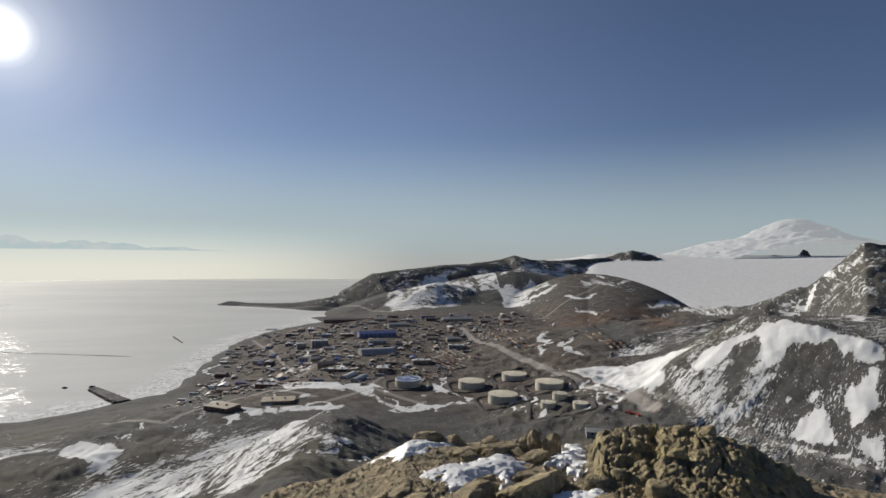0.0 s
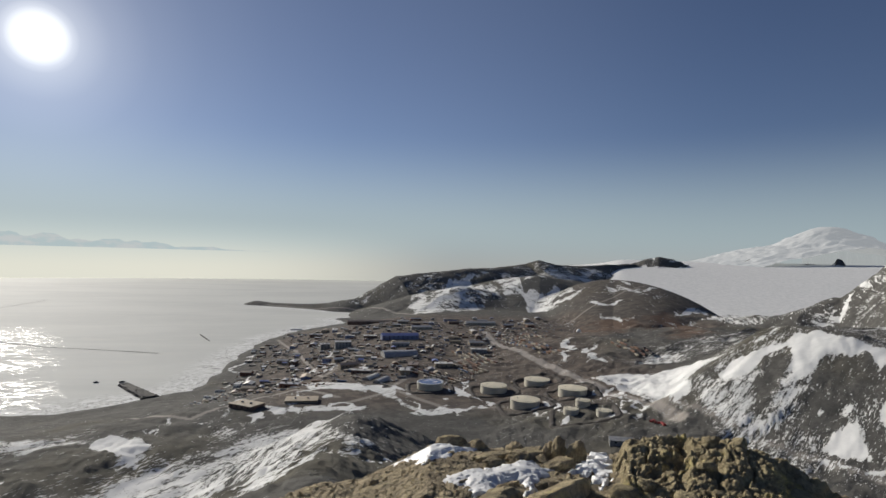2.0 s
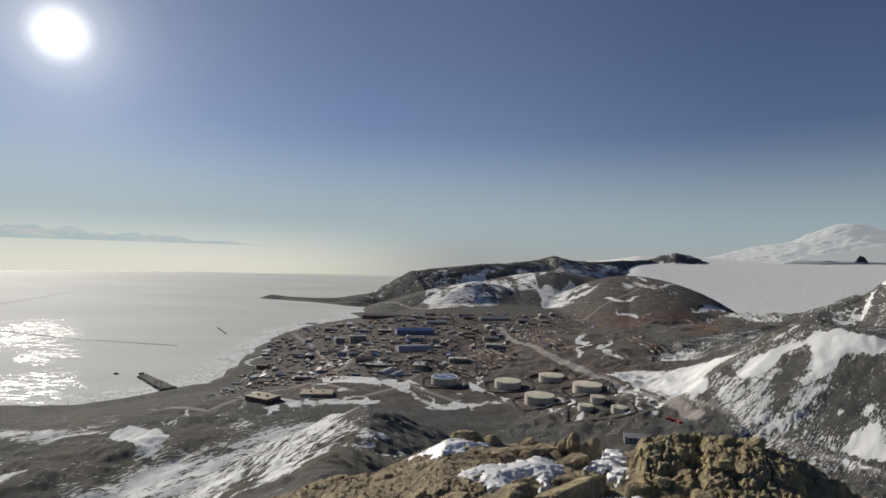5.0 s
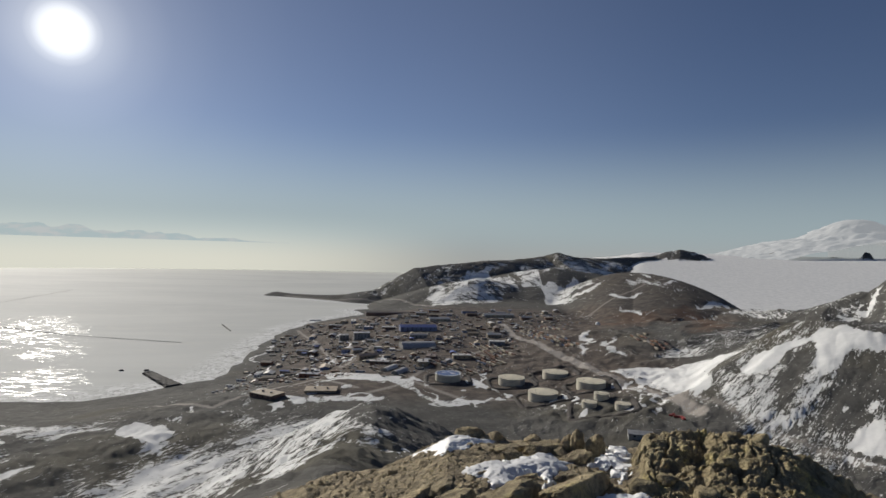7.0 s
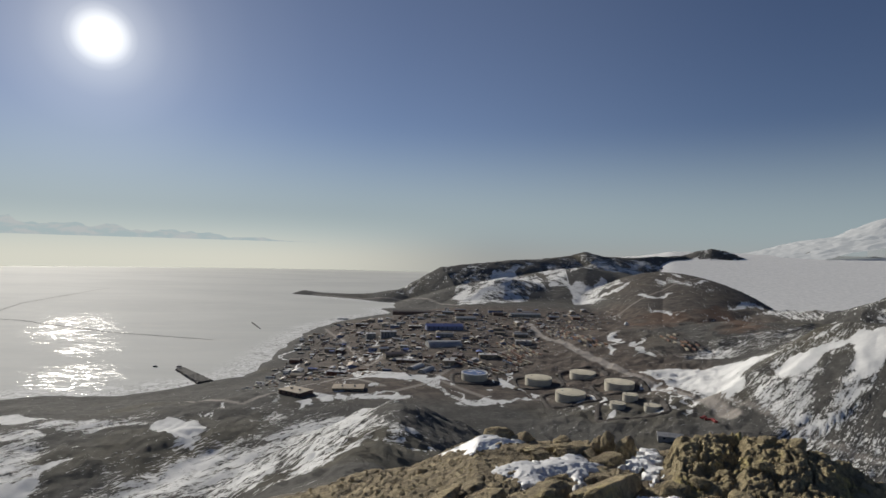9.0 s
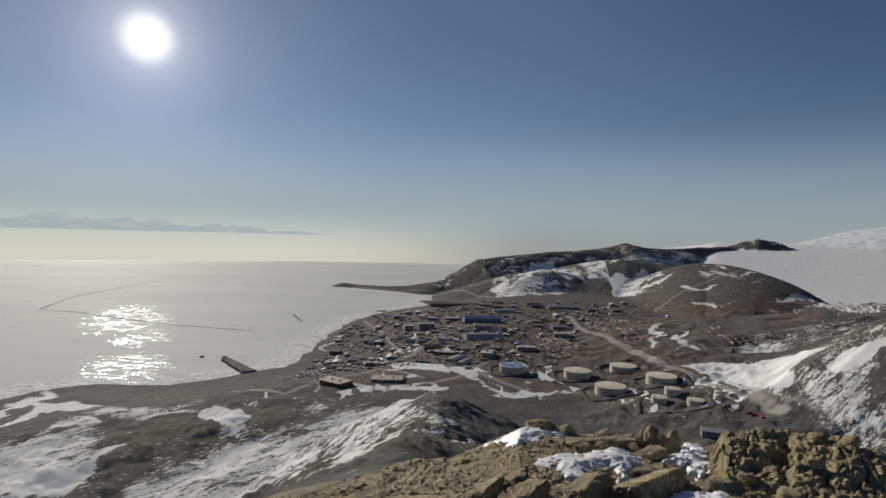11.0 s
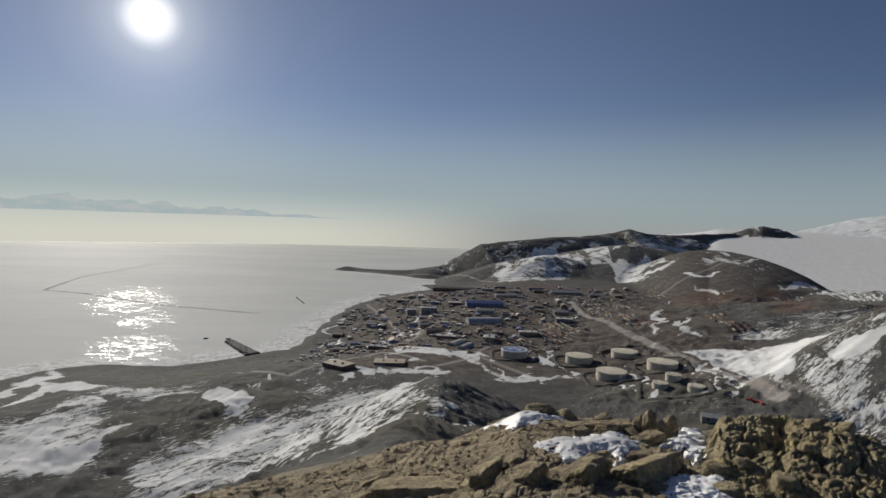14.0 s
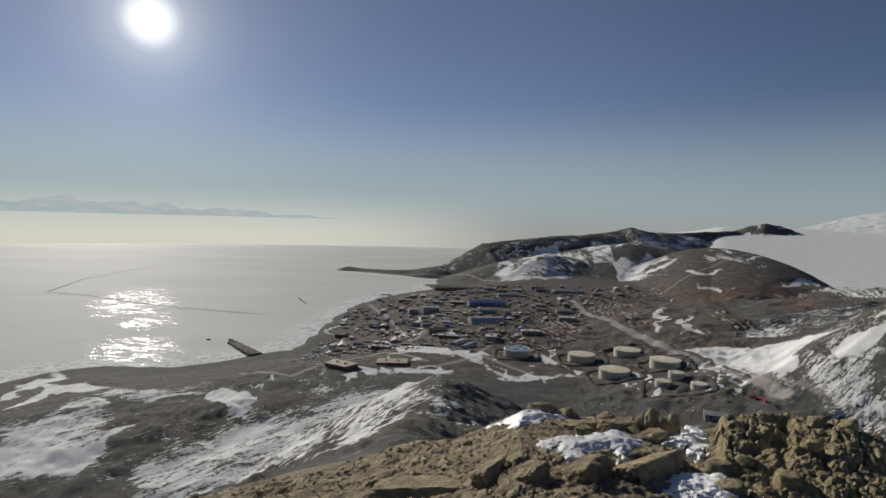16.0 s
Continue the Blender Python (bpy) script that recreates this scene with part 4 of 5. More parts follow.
def make_berm(x, y, half_x, half_y, turn):
    """Low earth wall that rings a tank."""
    bm = bmesh.new()
    ring = []
    m = pose(x, y, 0, 0, 0, turn)
    n = 64
    for k in range(n):
        a = 2 * math.pi * k / n
        c, s = math.cos(a), math.sin(a)
        f = (abs(c) ** 5 + abs(s) ** 5) ** (-1 / 5)
        row = []
        for off, up in ((-4.5, -0.8), (-1.0, 1.1), (1.0, 1.2), (4.5, -0.8)):
            p = m @ Vector(((half_x + off) * c * f, (half_y + off) * s * f, 0))
            row.append(bm.verts.new((p.x, p.y, ground(p.x, p.y) + up + 0.3 * math.sin(k * 1.7))))
        ring.append(row)
    for k in range(n):
        for j in range(3):
            bm.faces.new((ring[k][j], ring[(k + 1) % n][j], ring[(k + 1) % n][j + 1], ring[k][j + 1]))
    bmesh.ops.recalc_face_normals(bm, faces=bm.faces[:])
    ob = part("earth_berm", bm, EARTH)
    tagged(ob, "low dark earth berm round a fuel tank", "berm", "tank berms")


for (x, y, rad, *_), wide_ in zip(TANKS, (27, 27, 26, 27, 26)):
    make_berm(x, y, wide_, wide_, -5)
make_berm(221, 509, 30, 30, -20)


# ---------- buildings ----------
def make_building(x, y, long, wide, tall, turn, wall, roof, shape="gable", label="", windows=0, group="station buildings"):
    z = ground(x, y)
    tall *= 0.68
    house = thing("building", label, "building", pose(x, y, z, 0, 0, turn), group)
    a, b = long / 2, wide / 2
    bm = bmesh.new()
    if shape == "arch":
        n = 12
        rows = []
        for px in (-a, a):
            rows.append([bm.verts.new((px, b * math.cos(math.pi * k / n), -1.5 if k in (0, n) else tall * math.sin(math.pi * k / n))) for k in range(n + 1)])
        for k in range(n):
            bm.faces.new((rows[0][k], rows[0][k + 1], rows[1][k + 1], rows[1][k]))
        part("roof", bm, roof, house)
        for px in (-a + 0.2, a - 0.2):
            bm = bmesh.new()
            bm.faces.new([bm.verts.new((px, 0.98 * b * math.cos(math.pi * k / n), -1.5 if k in (0, n) else 0.98 * tall * math.sin(math.pi * k / n))) for k in range(n + 1)])
            part("end_wall", bm, wall, house)
    else:
        box(bm, -a, -b, -2.5, a, b, tall)
        peak = wide * (0.16 if shape == "gable" else 0.02)
        if shape == "gable":
            for s in (-1, 1):
                bm.faces.new([bm.verts.new(p) for p in ((s * a, -b, tall), (s * a, b, tall), (s * a, 0, tall + peak))])
        part("wall", bm, wall, house)
        bm = bmesh.new()
        e = 0.5
        if shape == "gable":
            t = 0.3
            pts = [(-b - e, tall - peak * e / b), (0, tall + peak), (b + e, tall - peak * e / b), (b + e, tall - peak * e / b + t), (0, tall + peak + t), (-b - e, tall - peak * e / b + t)]
            ends = [[bm.verts.new((s * (a + e), *p)) for p in pts] for s in (-1, 1)]
            for k in range(6):
                bm.faces.new((ends[0][k], ends[0][(k + 1) % 6], ends[1][(k + 1) % 6], ends[1][k]))
            for en in ends:
                bm.faces.new((en[0], en[1], en[4], en[5]))
                bm.faces.new((en[1], en[2], en[3], en[4]))
            bmesh.ops.recalc_face_normals(bm, faces=bm.faces[:])
        else:
            box(bm, -a - e, -b - e, tall, a + e, b + e, tall + 0.5, 0.1)
        part("roof", bm, roof, house)
    bm = bmesh.new()
    box(bm, -a - 0.12, -1.6, 0, -a + 0.1, 1.6, min(3.4, tall * 0.6))
    door = part("door", bm, RAIL, house, "grey steel door")
    bm = bmesh.new()
    box(bm, -a - 0.3, -0.9, 0.9, -a - 0.12, -0.7, 1.2)
    part("handle", bm, TYRE, door, "dark door handle")
    for k in range(windows):
        px = -a + (k + 0.5) * long / windows
        for s in (-1, 1):
            for level in range(max(1, int(tall // 3.4))):
                bm = bmesh.new()
                box(bm, px - 0.8, s * b - 0.08, 1.2 + level * 3.2, px + 0.8, s * b + 0.08, 2.6 + level * 3.2)
                part("window", bm, GLASS_DARK, house)
    if shape == "flat" and long > 14:
        for k in range(2):
            bm = bmesh.new()
            px = a * (-0.4 + 0.8 * k)
            box(bm, px - 1, -1, tall + 0.4, px + 1, 1, tall + 1.9, 0.1)
            part("roof_unit", bm, RAIL, house)
    return house


TAKEN = [(x, y, r + 14) for x, y, r, *_ in TANKS] + [(221, 509, 30)]


def free(x, y, radius):
    if any(math.hypot(x - a, y - b) < r + radius for a, b, r in TAKEN):
        return False
    if float(road_cover(np.array([x]), np.array([y]))[0]) > 0.2:
        return False
    return ground(x, y) > 3.5


KEY = [
    (96, 1110, 72, 24, 10, 5, 4, 3, "gable", 8, "long blue-roofed grey metal station hall"),
    (156, 1259, 46, 16, 7, 5, 3, 1, "gable", 6, "long cream building with a pale pitched roof"),
    (-13, 1095, 30, 18, 17, 5, 2, 0, "flat", 5, "tall grey block building with a flat roof"),
    (-48, 1125, 18, 16, 15, 8, 2, 0, "flat", 3, "tall grey block building with a flat roof"),
    (80, 924, 56, 30, 12, 10, 2, 0, "arch", 0, "large grey arched hall with a rounded roof"),
    (29, 753, 30, 11, 6, 60, 2, 1, "arch", 0, "long rounded grey hut beside a snowy track"),
    (42, 731, 30, 11, 6, 60, 2, 0, "arch", 0, "long rounded grey hut beside a snowy track"),
    (0, 870, 32, 14, 7, 20, 0, 2, "gable", 5, "tan station building with a brown pitched roof"),
    (-19, 941, 16, 12, 7, 20, 0, 1, "gable", 3, "tan station building with a pale pitched roof"),
    (-104, 613, 30, 20, 5.5, -35, 1, 4, "flat", 4, "dark brown plant building with a flat tan roof"),
    (311, 1345, 74, 16, 8, 0, 3, 1, "gable", 8, "long cream dormitory with a pale pitched roof"),
    (47, 1423, 110, 16, 9, 3, 1, 2, "gable", 10, "long dark brown warehouse with a pitched roof"),
    (-148, 1612, 30, 14, 7, 3, 2, 0, "gable", 4, "grey shore building with a pitched roof"),
    (213, 419, 18, 10, 5, -20, 2, 1, "gable", 2, "grey hut with a pale pitched roof below the summit rocks"),
    (-50, 635, 34, 20, 3.5, 0, 0, 4, "flat", 0, "low tan timber platform with snow beside it"),
]
for (x, y, long, wide, tall, turn, w, r, shape, wins, label) in KEY:
    TAKEN.append((x, y, long * 0.5))
    make_building(x, y, long, wide, tall, turn, WALLS[w], ROOFS[r], shape, label, wins)

rnd = random.Random(3)
WORDS = ("tan", "dark brown", "grey", "cream", "blue-grey", "rust-red")
TOPS = ("grey", "pale", "brown", "blue", "tan")
STREET = 84.0
count = 0
while count < 330:
    y = rnd.uniform(760, 1480)
    x = rnd.uniform(-200, 130 + (y - 760) * 0.55)
    big = rnd.random() < 0.28
    long = rnd.uniform(18, 32) if big else rnd.uniform(6, 14)
    wide_, tall = (rnd.uniform(10, 14), rnd.uniform(6, 9)) if big else (rnd.uniform(6, 9), rnd.uniform(3.2, 5.5))
    count += 1
    if not free(x, y, long * 0.55):
        continue
    TAKEN.append((x, y, long * 0.55))
    w, r = rnd.choices(range(6), (4, 4, 3, 2, 2, 2))[0], rnd.choices(range(5), (4, 6, 3, 1, 3))[0]
    shape = rnd.choice(("gable", "gable", "flat", "arch" if not big else "gable"))
    make_building(x, y, long, wide_, tall, STREET + rnd.choice((0, 90)) + rnd.uniform(-7, 7), WALLS[w], ROOFS[r], shape,
                  "%s metal-clad station %s with a %s %s roof" % (WORDS[w], "building" if big else "hut", TOPS[r], {"gable": "pitched", "flat": "flat", "arch": "rounded"}[shape]),
                  4 if big else 2)


# ---------- cargo yards ----------
def make_container(mat, colour):
    ob = thing("shipping_container", "%s steel shipping container on the gravel yard" % colour, "container", pose(0, 0, -400), "cargo yard containers")
    bm = bmesh.new()
    box(bm, -6.0, -1.22, 0, 6.0, 1.22, 2.6, 0.06)
    for k in range(18):
        for s in (-1, 1):
            box(bm, -5.6 + k * 0.64, s * 1.25 - 0.05, 0.2, -5.3 + k * 0.64, s * 1.25 + 0.05, 2.4)
    part("body", bm, mat, ob)
    for s in (-1, 1):
        bm = bmesh.new()
        box(bm, 6.0, s * 0.62 - 0.58, 0.1, 6.08, s * 0.62 + 0.58, 2.5)
        part("door", bm, mat, ob)
    return ob


MODELS = [make_container(m, c) for m, c in zip(STEELS, ("rust-red", "cream", "dark blue", "grey", "orange", "near-black"))]
MODELS_USED = [False] * 6


def place_container(x, y, turn):
    k = rnd.choices(range(6), (4, 5, 2, 3, 2, 3))[0]
    m = pose(x, y, ground(x, y) - 0.1, 0, 0, turn)
    if MODELS_USED[k]:
        copy_thing(MODELS[k], m)
    else:
        MODELS_USED[k] = True
        MODELS[k].matrix_world = m


ROWS = [
    (295, 1111, 288, 817, 4, 9),
    (172, 949, 186, 801, 4, 10),
    (404, 835, 390, 717, 3, 10),
    (131, 866, 169, 760, 4, 8),
    (362, 1188, 350, 1011, 3, 9),
    (80, 794, 129, 704, 3, 9),
]
for (x0, y0, x1, y1, lines, gap) in ROWS:
    way = Vector((x1 - x0, y1 - y0))
    turn = math.degrees(math.atan2(way.y, way.x))
    side = Vector((-way.y, way.x)).normalized()
    for i in range(lines):
        for k in range(int(way.length // 14)):
            if rnd.random() < 0.82:
                p = Vector((x0, y0)) + way.normalized() * (k * 14 + 7) + side * (i * gap)
                if ground(p.x, p.y) > 4:
                    place_container(p.x, p.y, turn + rnd.uniform(-3, 3))
                    TAKEN.append((p.x, p.y, 4))
for _ in range(300):
    y = rnd.uniform(740, 1450)
    x = rnd.uniform(-190, 140 + (y - 740) * 0.55)
    if free(x, y, 7):
        TAKEN.append((x, y, 7))
        place_container(x, y, STREET + rnd.choice((0, 90)) + rnd.uniform(-12, 12))


# ---------- vehicles ----------
def make_truck(mat, colour):
    ob = thing("truck", "%s flat-nosed work truck parked on gravel" % colour, "truck", pose(0, 0, -400), "parked trucks")
    bm = bmesh.new()
    box(bm, -3.4, -1.2, 0.9, 1.2, 1.2, 2.3, 0.08)
    part("cargo_body", bm, mat, ob)
    bm = bmesh.new()
    box(bm, 1.4, -1.15, 0.7, 3.2, 1.15, 2.6, 0.25)
    part("cab", bm, mat, ob)
    bm = bmesh.new()
    box(bm, 3.1, -1.0, 1.6, 3.24, 1.0, 2.3)
    part("windscreen", bm, GLASS_DARK, ob)
    for px in (-2.2, 2.2):
        for s in (-1, 1):
            bm = bmesh.new()
            tube(bm, (px, s * 0.85, 0.55), (px, s * 1.2, 0.55), 0.55, 12)
            wheel = part("wheel", bm, TYRE, ob)
            bm = bmesh.new()
            tube(bm, (px, s * 1.18, 0.55), (px, s * 1.24, 0.55), 0.3, 10)
            part("rim", bm, RAIL, wheel, "grey steel rim")
    return ob


RED_PAINT = plain("red_paint", (0.36, 0.05, 0.04), 0.5, 0, 0.15)
TRUCKS = [make_truck(m, c) for m, c in ((STEELS[0], "rust-red"), (STEELS[1], "cream"), (STEELS[5], "dark"), (STEELS[4], "orange"), (RED_PAINT, "bright red"))]
TRUCKS_USED = [False] * 5


def place_truck(x, y, turn, k):
    m = pose(x, y, ground(x, y), 0, 0, turn)
    if TRUCKS_USED[k]:
        copy_thing(TRUCKS[k], m)
    else:
        TRUCKS_USED[k] = True
        TRUCKS[k].matrix_world = m


for _ in range(60):
    y = rnd.uniform(700, 1400)
    x = rnd.uniform(-170, 150 + (y - 740) * 0.5)
    if free(x, y, 5):
        TAKEN.append((x, y, 5))
        place_truck(x, y, rnd.uniform(0, 360), rnd.randrange(4))

for x, y, turn in ((261, 448, 150), (261, 457, 30), (261, 440, 80), (-60, 640, 20), (205, 700, 80), (140, 640, 45)):
    place_truck(x, y, turn, 4 if x > 240 else 1)


def make_radome(x, y, radius):
    z = ground(x, y)
    ob = thing("radome", "round white antenna dome on a short drum", "radome", pose(x, y, z))
    bm = bmesh.new()
    tube(bm, (0, 0, -1), (0, 0, 2.0), radius * 0.7, 24)
    part("drum", bm, WALLS[2], ob)
    bm = bmesh.new()
    bmesh.ops.create_icosphere(bm, subdivisions=3, radius=radius, matrix=pose(0, 0, radius + 1.2))
    part("dome", bm, WHITE, ob)


make_radome(494, 1177, 5.0)


def make_pier():
    bm = bmesh.new()
    bmesh.ops.create_grid(bm, x_segments=40, y_segments=8, size=1)
    rnd2 = random.Random(5)
    for v in bm.verts:
        edge = max(abs(v.co.x), abs(v.co.y))
        v.co = Vector((v.co.x * 60, v.co.y * 11 * (1 - 0.25 * v.co.x) + rnd2.uniform(-1, 1), (2.6 if edge < 0.95 else -1.2) + rnd2.uniform(-0.5, 0.5)))
    ob = part("ice_pier", bm, PIER)
    ob.matrix_world = pose(-313, 906, 0.6, 0, 0, 128)
    tagged(ob, "dark gravel-covered ice pier at the shore", "pier")


make_pier()


def make_floe(x, y, sx, sy, turn, seed, label):
    ob = part("ice_block", rock_mesh(seed, (sx, sy, 1.6), 3, crags=0.2), PIER)
    ob.matrix_world = pose(x, y, 1.0, 0, 0, turn)
    tagged(ob, label, "ice block", "blocks on the sea ice")


def make_track(points, width, label):
    """A worn line in the ice, a little sunk and darker."""
    bm = bmesh.new()
    rows = []
    pts = []
    for a, b in zip(points[:-1], points[1:]):
        n = max(2, int(math.dist(a, b) // 12))
        pts += [(a[0] + (b[0] - a[0]) * k / n, a[1] + (b[1] - a[1]) * k / n) for k in range(n)]
    pts.append(points[-1])
    for k, (x, y) in enumerate(pts):
        q = pts[min(k + 1, len(pts) - 1)]
        p = pts[max(k - 1, 0)]
        d = Vector((q[0] - p[0], q[1] - p[1])).normalized()
        wob = 3.0 * noise.noise(Vector((x * 0.02, y * 0.02, 4)))
        w = width * (0.8 + 0.4 * noise.noise(Vector((x * 0.03, y * 0.03, 9))))
        rows.append([bm.verts.new((x - d.y * (s * w + wob), y + d.x * (s * w + wob), 0.85)) for s in (-0.5, 0.5)])
    for a, b in zip(rows[:-1], rows[1:]):
        bm.faces.new((a[0], a[1], b[1], b[0]))
    bmesh.ops.recalc_face_normals(bm, faces=bm.faces[:])
    ob = part("ice_track", bm, CRACK)
    tagged(ob, label, "track", kind="structure")


make_track([(-1052, 1520), (-923, 1477), (-637, 1316), (-386, 1236)], 5, "grey vehicle track across the sea ice")
make_track([(-1052, 1520), (-1161, 1858), (-1213, 2504)], 5, "grey vehicle track across the sea ice")


def build_clutter():
    """Crates, pallets and drums strewn through the yards, too small to tell apart."""
    rnd2 = random.Random(21)
    verts, faces = [], []
    cube = [(-1, -1, 0), (1, -1, 0), (1, 1, 0), (-1, 1, 0), (-1, -1, 1), (1, -1, 1), (1, 1, 1), (-1, 1, 1)]
    sides = [(0, 3, 2, 1), (4, 5, 6, 7), (0, 1, 5, 4), (1, 2, 6, 5), (2, 3, 7, 6), (3, 0, 4, 7)]
    for _ in range(900):
        y = rnd2.uniform(700, 1450)
        x = rnd2.uniform(-190, 150 + (y - 700) * 0.6)
        z = ground(x, y)
        if z < 4 or z > 62 or float(road_cover(np.array([x]), np.array([y]))[0]) > 0.2:
            continue
        if any(math.hypot(x - a, y - b) < c * 0.9 for a, b, c in TAKEN if c > 8):
            continue
        for k in range(rnd2.randint(1, 5)):
            w, d, h = rnd2.uniform(0.5, 2.8), rnd2.uniform(0.5, 1.3), rnd2.uniform(0.6, 2.0)
            px, py, turn = x + rnd2.uniform(-5, 5), y + rnd2.uniform(-5, 5), radians(STREET + rnd2.choice((0, 90)) + rnd2.uniform(-10, 10))
            c, s = math.cos(turn), math.sin(turn)
            start = len(verts)
            verts += [(px + c * a * w - s * b * d, py + s * a * w + c * b * d, z - 0.2 + q * (h + 0.2)) for a, b, q in cube]
            faces += [tuple(start + i for i in f) for f in sides]
    me = bpy.data.meshes.new("cargo_clutter")
    me.from_pydata(verts, [], faces)
    me.materials.append(CLUTTER)
    tagged(new("cargo_clutter", me), "crates, pallets and drums scattered over the station yards", "cargo", kind="stuff")


build_clutter()


# ---------- rocks of the summit ----------
def make_rock_material(name, dark, light, crust, crusted):
    """Weathered lava rubble: pitted grain, pale and dark mottling, a crust in patches."""
    m, n, l, s = material(name)
    pos = coords(n, l)
    big = noise_tex(n, l, pos, 1.5, 6, 0.65, 0.4)
    mid = noise_tex(n, l, pos, 7.0, 9, 0.72, 0.5)
    tiny = noise_tex(n, l, pos, 32.0, 8, 0.7)
    col = mix(n, l, remap(n, l, mid, 0.33, 0.66), dark, light)
    col = mix(n, l, calc(n, l, "MULTIPLY", remap(n, l, big, 0.52, 0.66, 0, crusted), remap(n, l, mid, 0.38, 0.56)), col, crust)
    col = mix(n, l, remap(n, l, tiny, 0.5, 0.66, 0, 0.6), col, tuple(c * 0.6 for c in dark))
    own = n.new("ShaderNodeObjectInfo").outputs["Random"]
    col = mix(n, l, 1.0, col, mix(n, l, own, (0.75, 0.72, 0.70), (1.05, 1.0, 0.96)), "MULTIPLY")
    l.new(col, s.inputs["Base Color"])
    s.inputs["Roughness"].default_value = 0.95
    s.inputs["Specular IOR Level"].default_value = 0.15
    bump(n, l, calc(n, l, "ADD", calc(n, l, "MULTIPLY", mid, 0.12), calc(n, l, "MULTIPLY", tiny, 0.05)), 0.9, 1.0, s)
    return m


ROCK = make_rock_material("ochre_rock", (0.32, 0.275, 0.195), (0.62, 0.535, 0.345), (0.62, 0.54, 0.26), 0.7)
CRAG = make_rock_material("olive_crag", (0.36, 0.31, 0.20), (0.62, 0.545, 0.345), (0.68, 0.60, 0.25), 0.9)


def rock_mesh(seed, size, detail=4, crags=0.25, blocky=0.0, slab=False):
    """A weathered block: a ball (or, as a slab, a rounded box) cut by planes, then roughened with lumps and pits."""
    rnd = random.Random(seed)
    bm = bmesh.new()
    bmesh.ops.create_icosphere(bm, subdivisions=detail, radius=1.0)
    cuts = [(Vector((rnd.gauss(0, 1), rnd.gauss(0, 1), rnd.gauss(0, 0.7))).normalized(), rnd.uniform(0.55, 0.85)) for _ in range(9)]
    shift = Vector((rnd.uniform(-50, 50), rnd.uniform(-50, 50), seed * 3.1))
    for v in bm.verts:
        p = v.co.normalized()
        full = (abs(p.x) ** 9 + abs(p.y) ** 9 + abs(p.z) ** 9) ** (-1 / 9) if slab else 1.0
        reach = min([full] + [d * (1.55 if slab else 1.0) / max(1e-3, p.dot(c)) for c, d in cuts if p.dot(c) > 0.05])
        q = p * reach
        lump = noise.fractal(q * 3.0 + shift, 0.62, 2.1, 6) * crags
        if blocky:
            near_, _ = noise.voronoi(q * 2.6 + shift + noise.noise_vector(q * 3 + shift) * 0.2)
            lump += blocky * (0.5 * noise.cell(q * 1.9 + shift) - 1.1 * max(0.0, 1 - (near_[1] - near_[0]) / 0.10))
            near_, _ = noise.voronoi(q * 7.0 + shift)
            lump += blocky * 0.45 * (0.5 - 1.0 * max(0.0, 1 - (near_[1] - near_[0]) / 0.16))
        pit = noise.ridged_multi_fractal(q * 5.0 + shift, 0.8, 2.2, 4, 0.9, 2.0) * crags * 0.30
        v.co = q * (1 + lump + pit - crags * 0.45)
        v.co = Vector((v.co.x * size[0], v.co.y * size[1], v.co.z * size[2]))
    for f in bm.faces:
        f.smooth = True
    return bm


def put_rock(x, y, size, seed, rise=0.25, tilt=(0, 0), turn=0.0, detail=4, crags=0.22, blocky=0.05, parent=None, name="boulder",
             label="weathered ochre-brown volcanic boulder on the summit", mat=None, slab=False):
    bm = rock_mesh(seed, size, detail, crags, blocky, slab)
    z = ground(x, y) + size[2] * rise
    if parent is None:
        ob = part(name, bm, mat or ROCK)
        tagged(ob, label, "rock", "summit boulders")
        ob.matrix_world = pose(x, y, z, tilt[0], tilt[1], turn)
    else:
        ob = part(name, bm, mat or ROCK, parent)
        ob.matrix_local = parent.matrix_world.inverted() @ pose(x, y, z, tilt[0], tilt[1], turn)
    return ob


# the craggy shelf that closes the view of the slope: its skyline by bearing
SHELF = ((25.0, 25.7, 26.3, 27.8, 29.7, 31.7, 34.2, 36.6, 39.3, 41.1, 43.2, 44.8, 46.5, 50.0, 56.0),
         (-25.0, -22.0, -18.4, -16.1, -15.5, -15.0, -14.7, -14.8, -15.3, -15.7, -16.4, -17.8, -19.3, -21.0, -23.0))


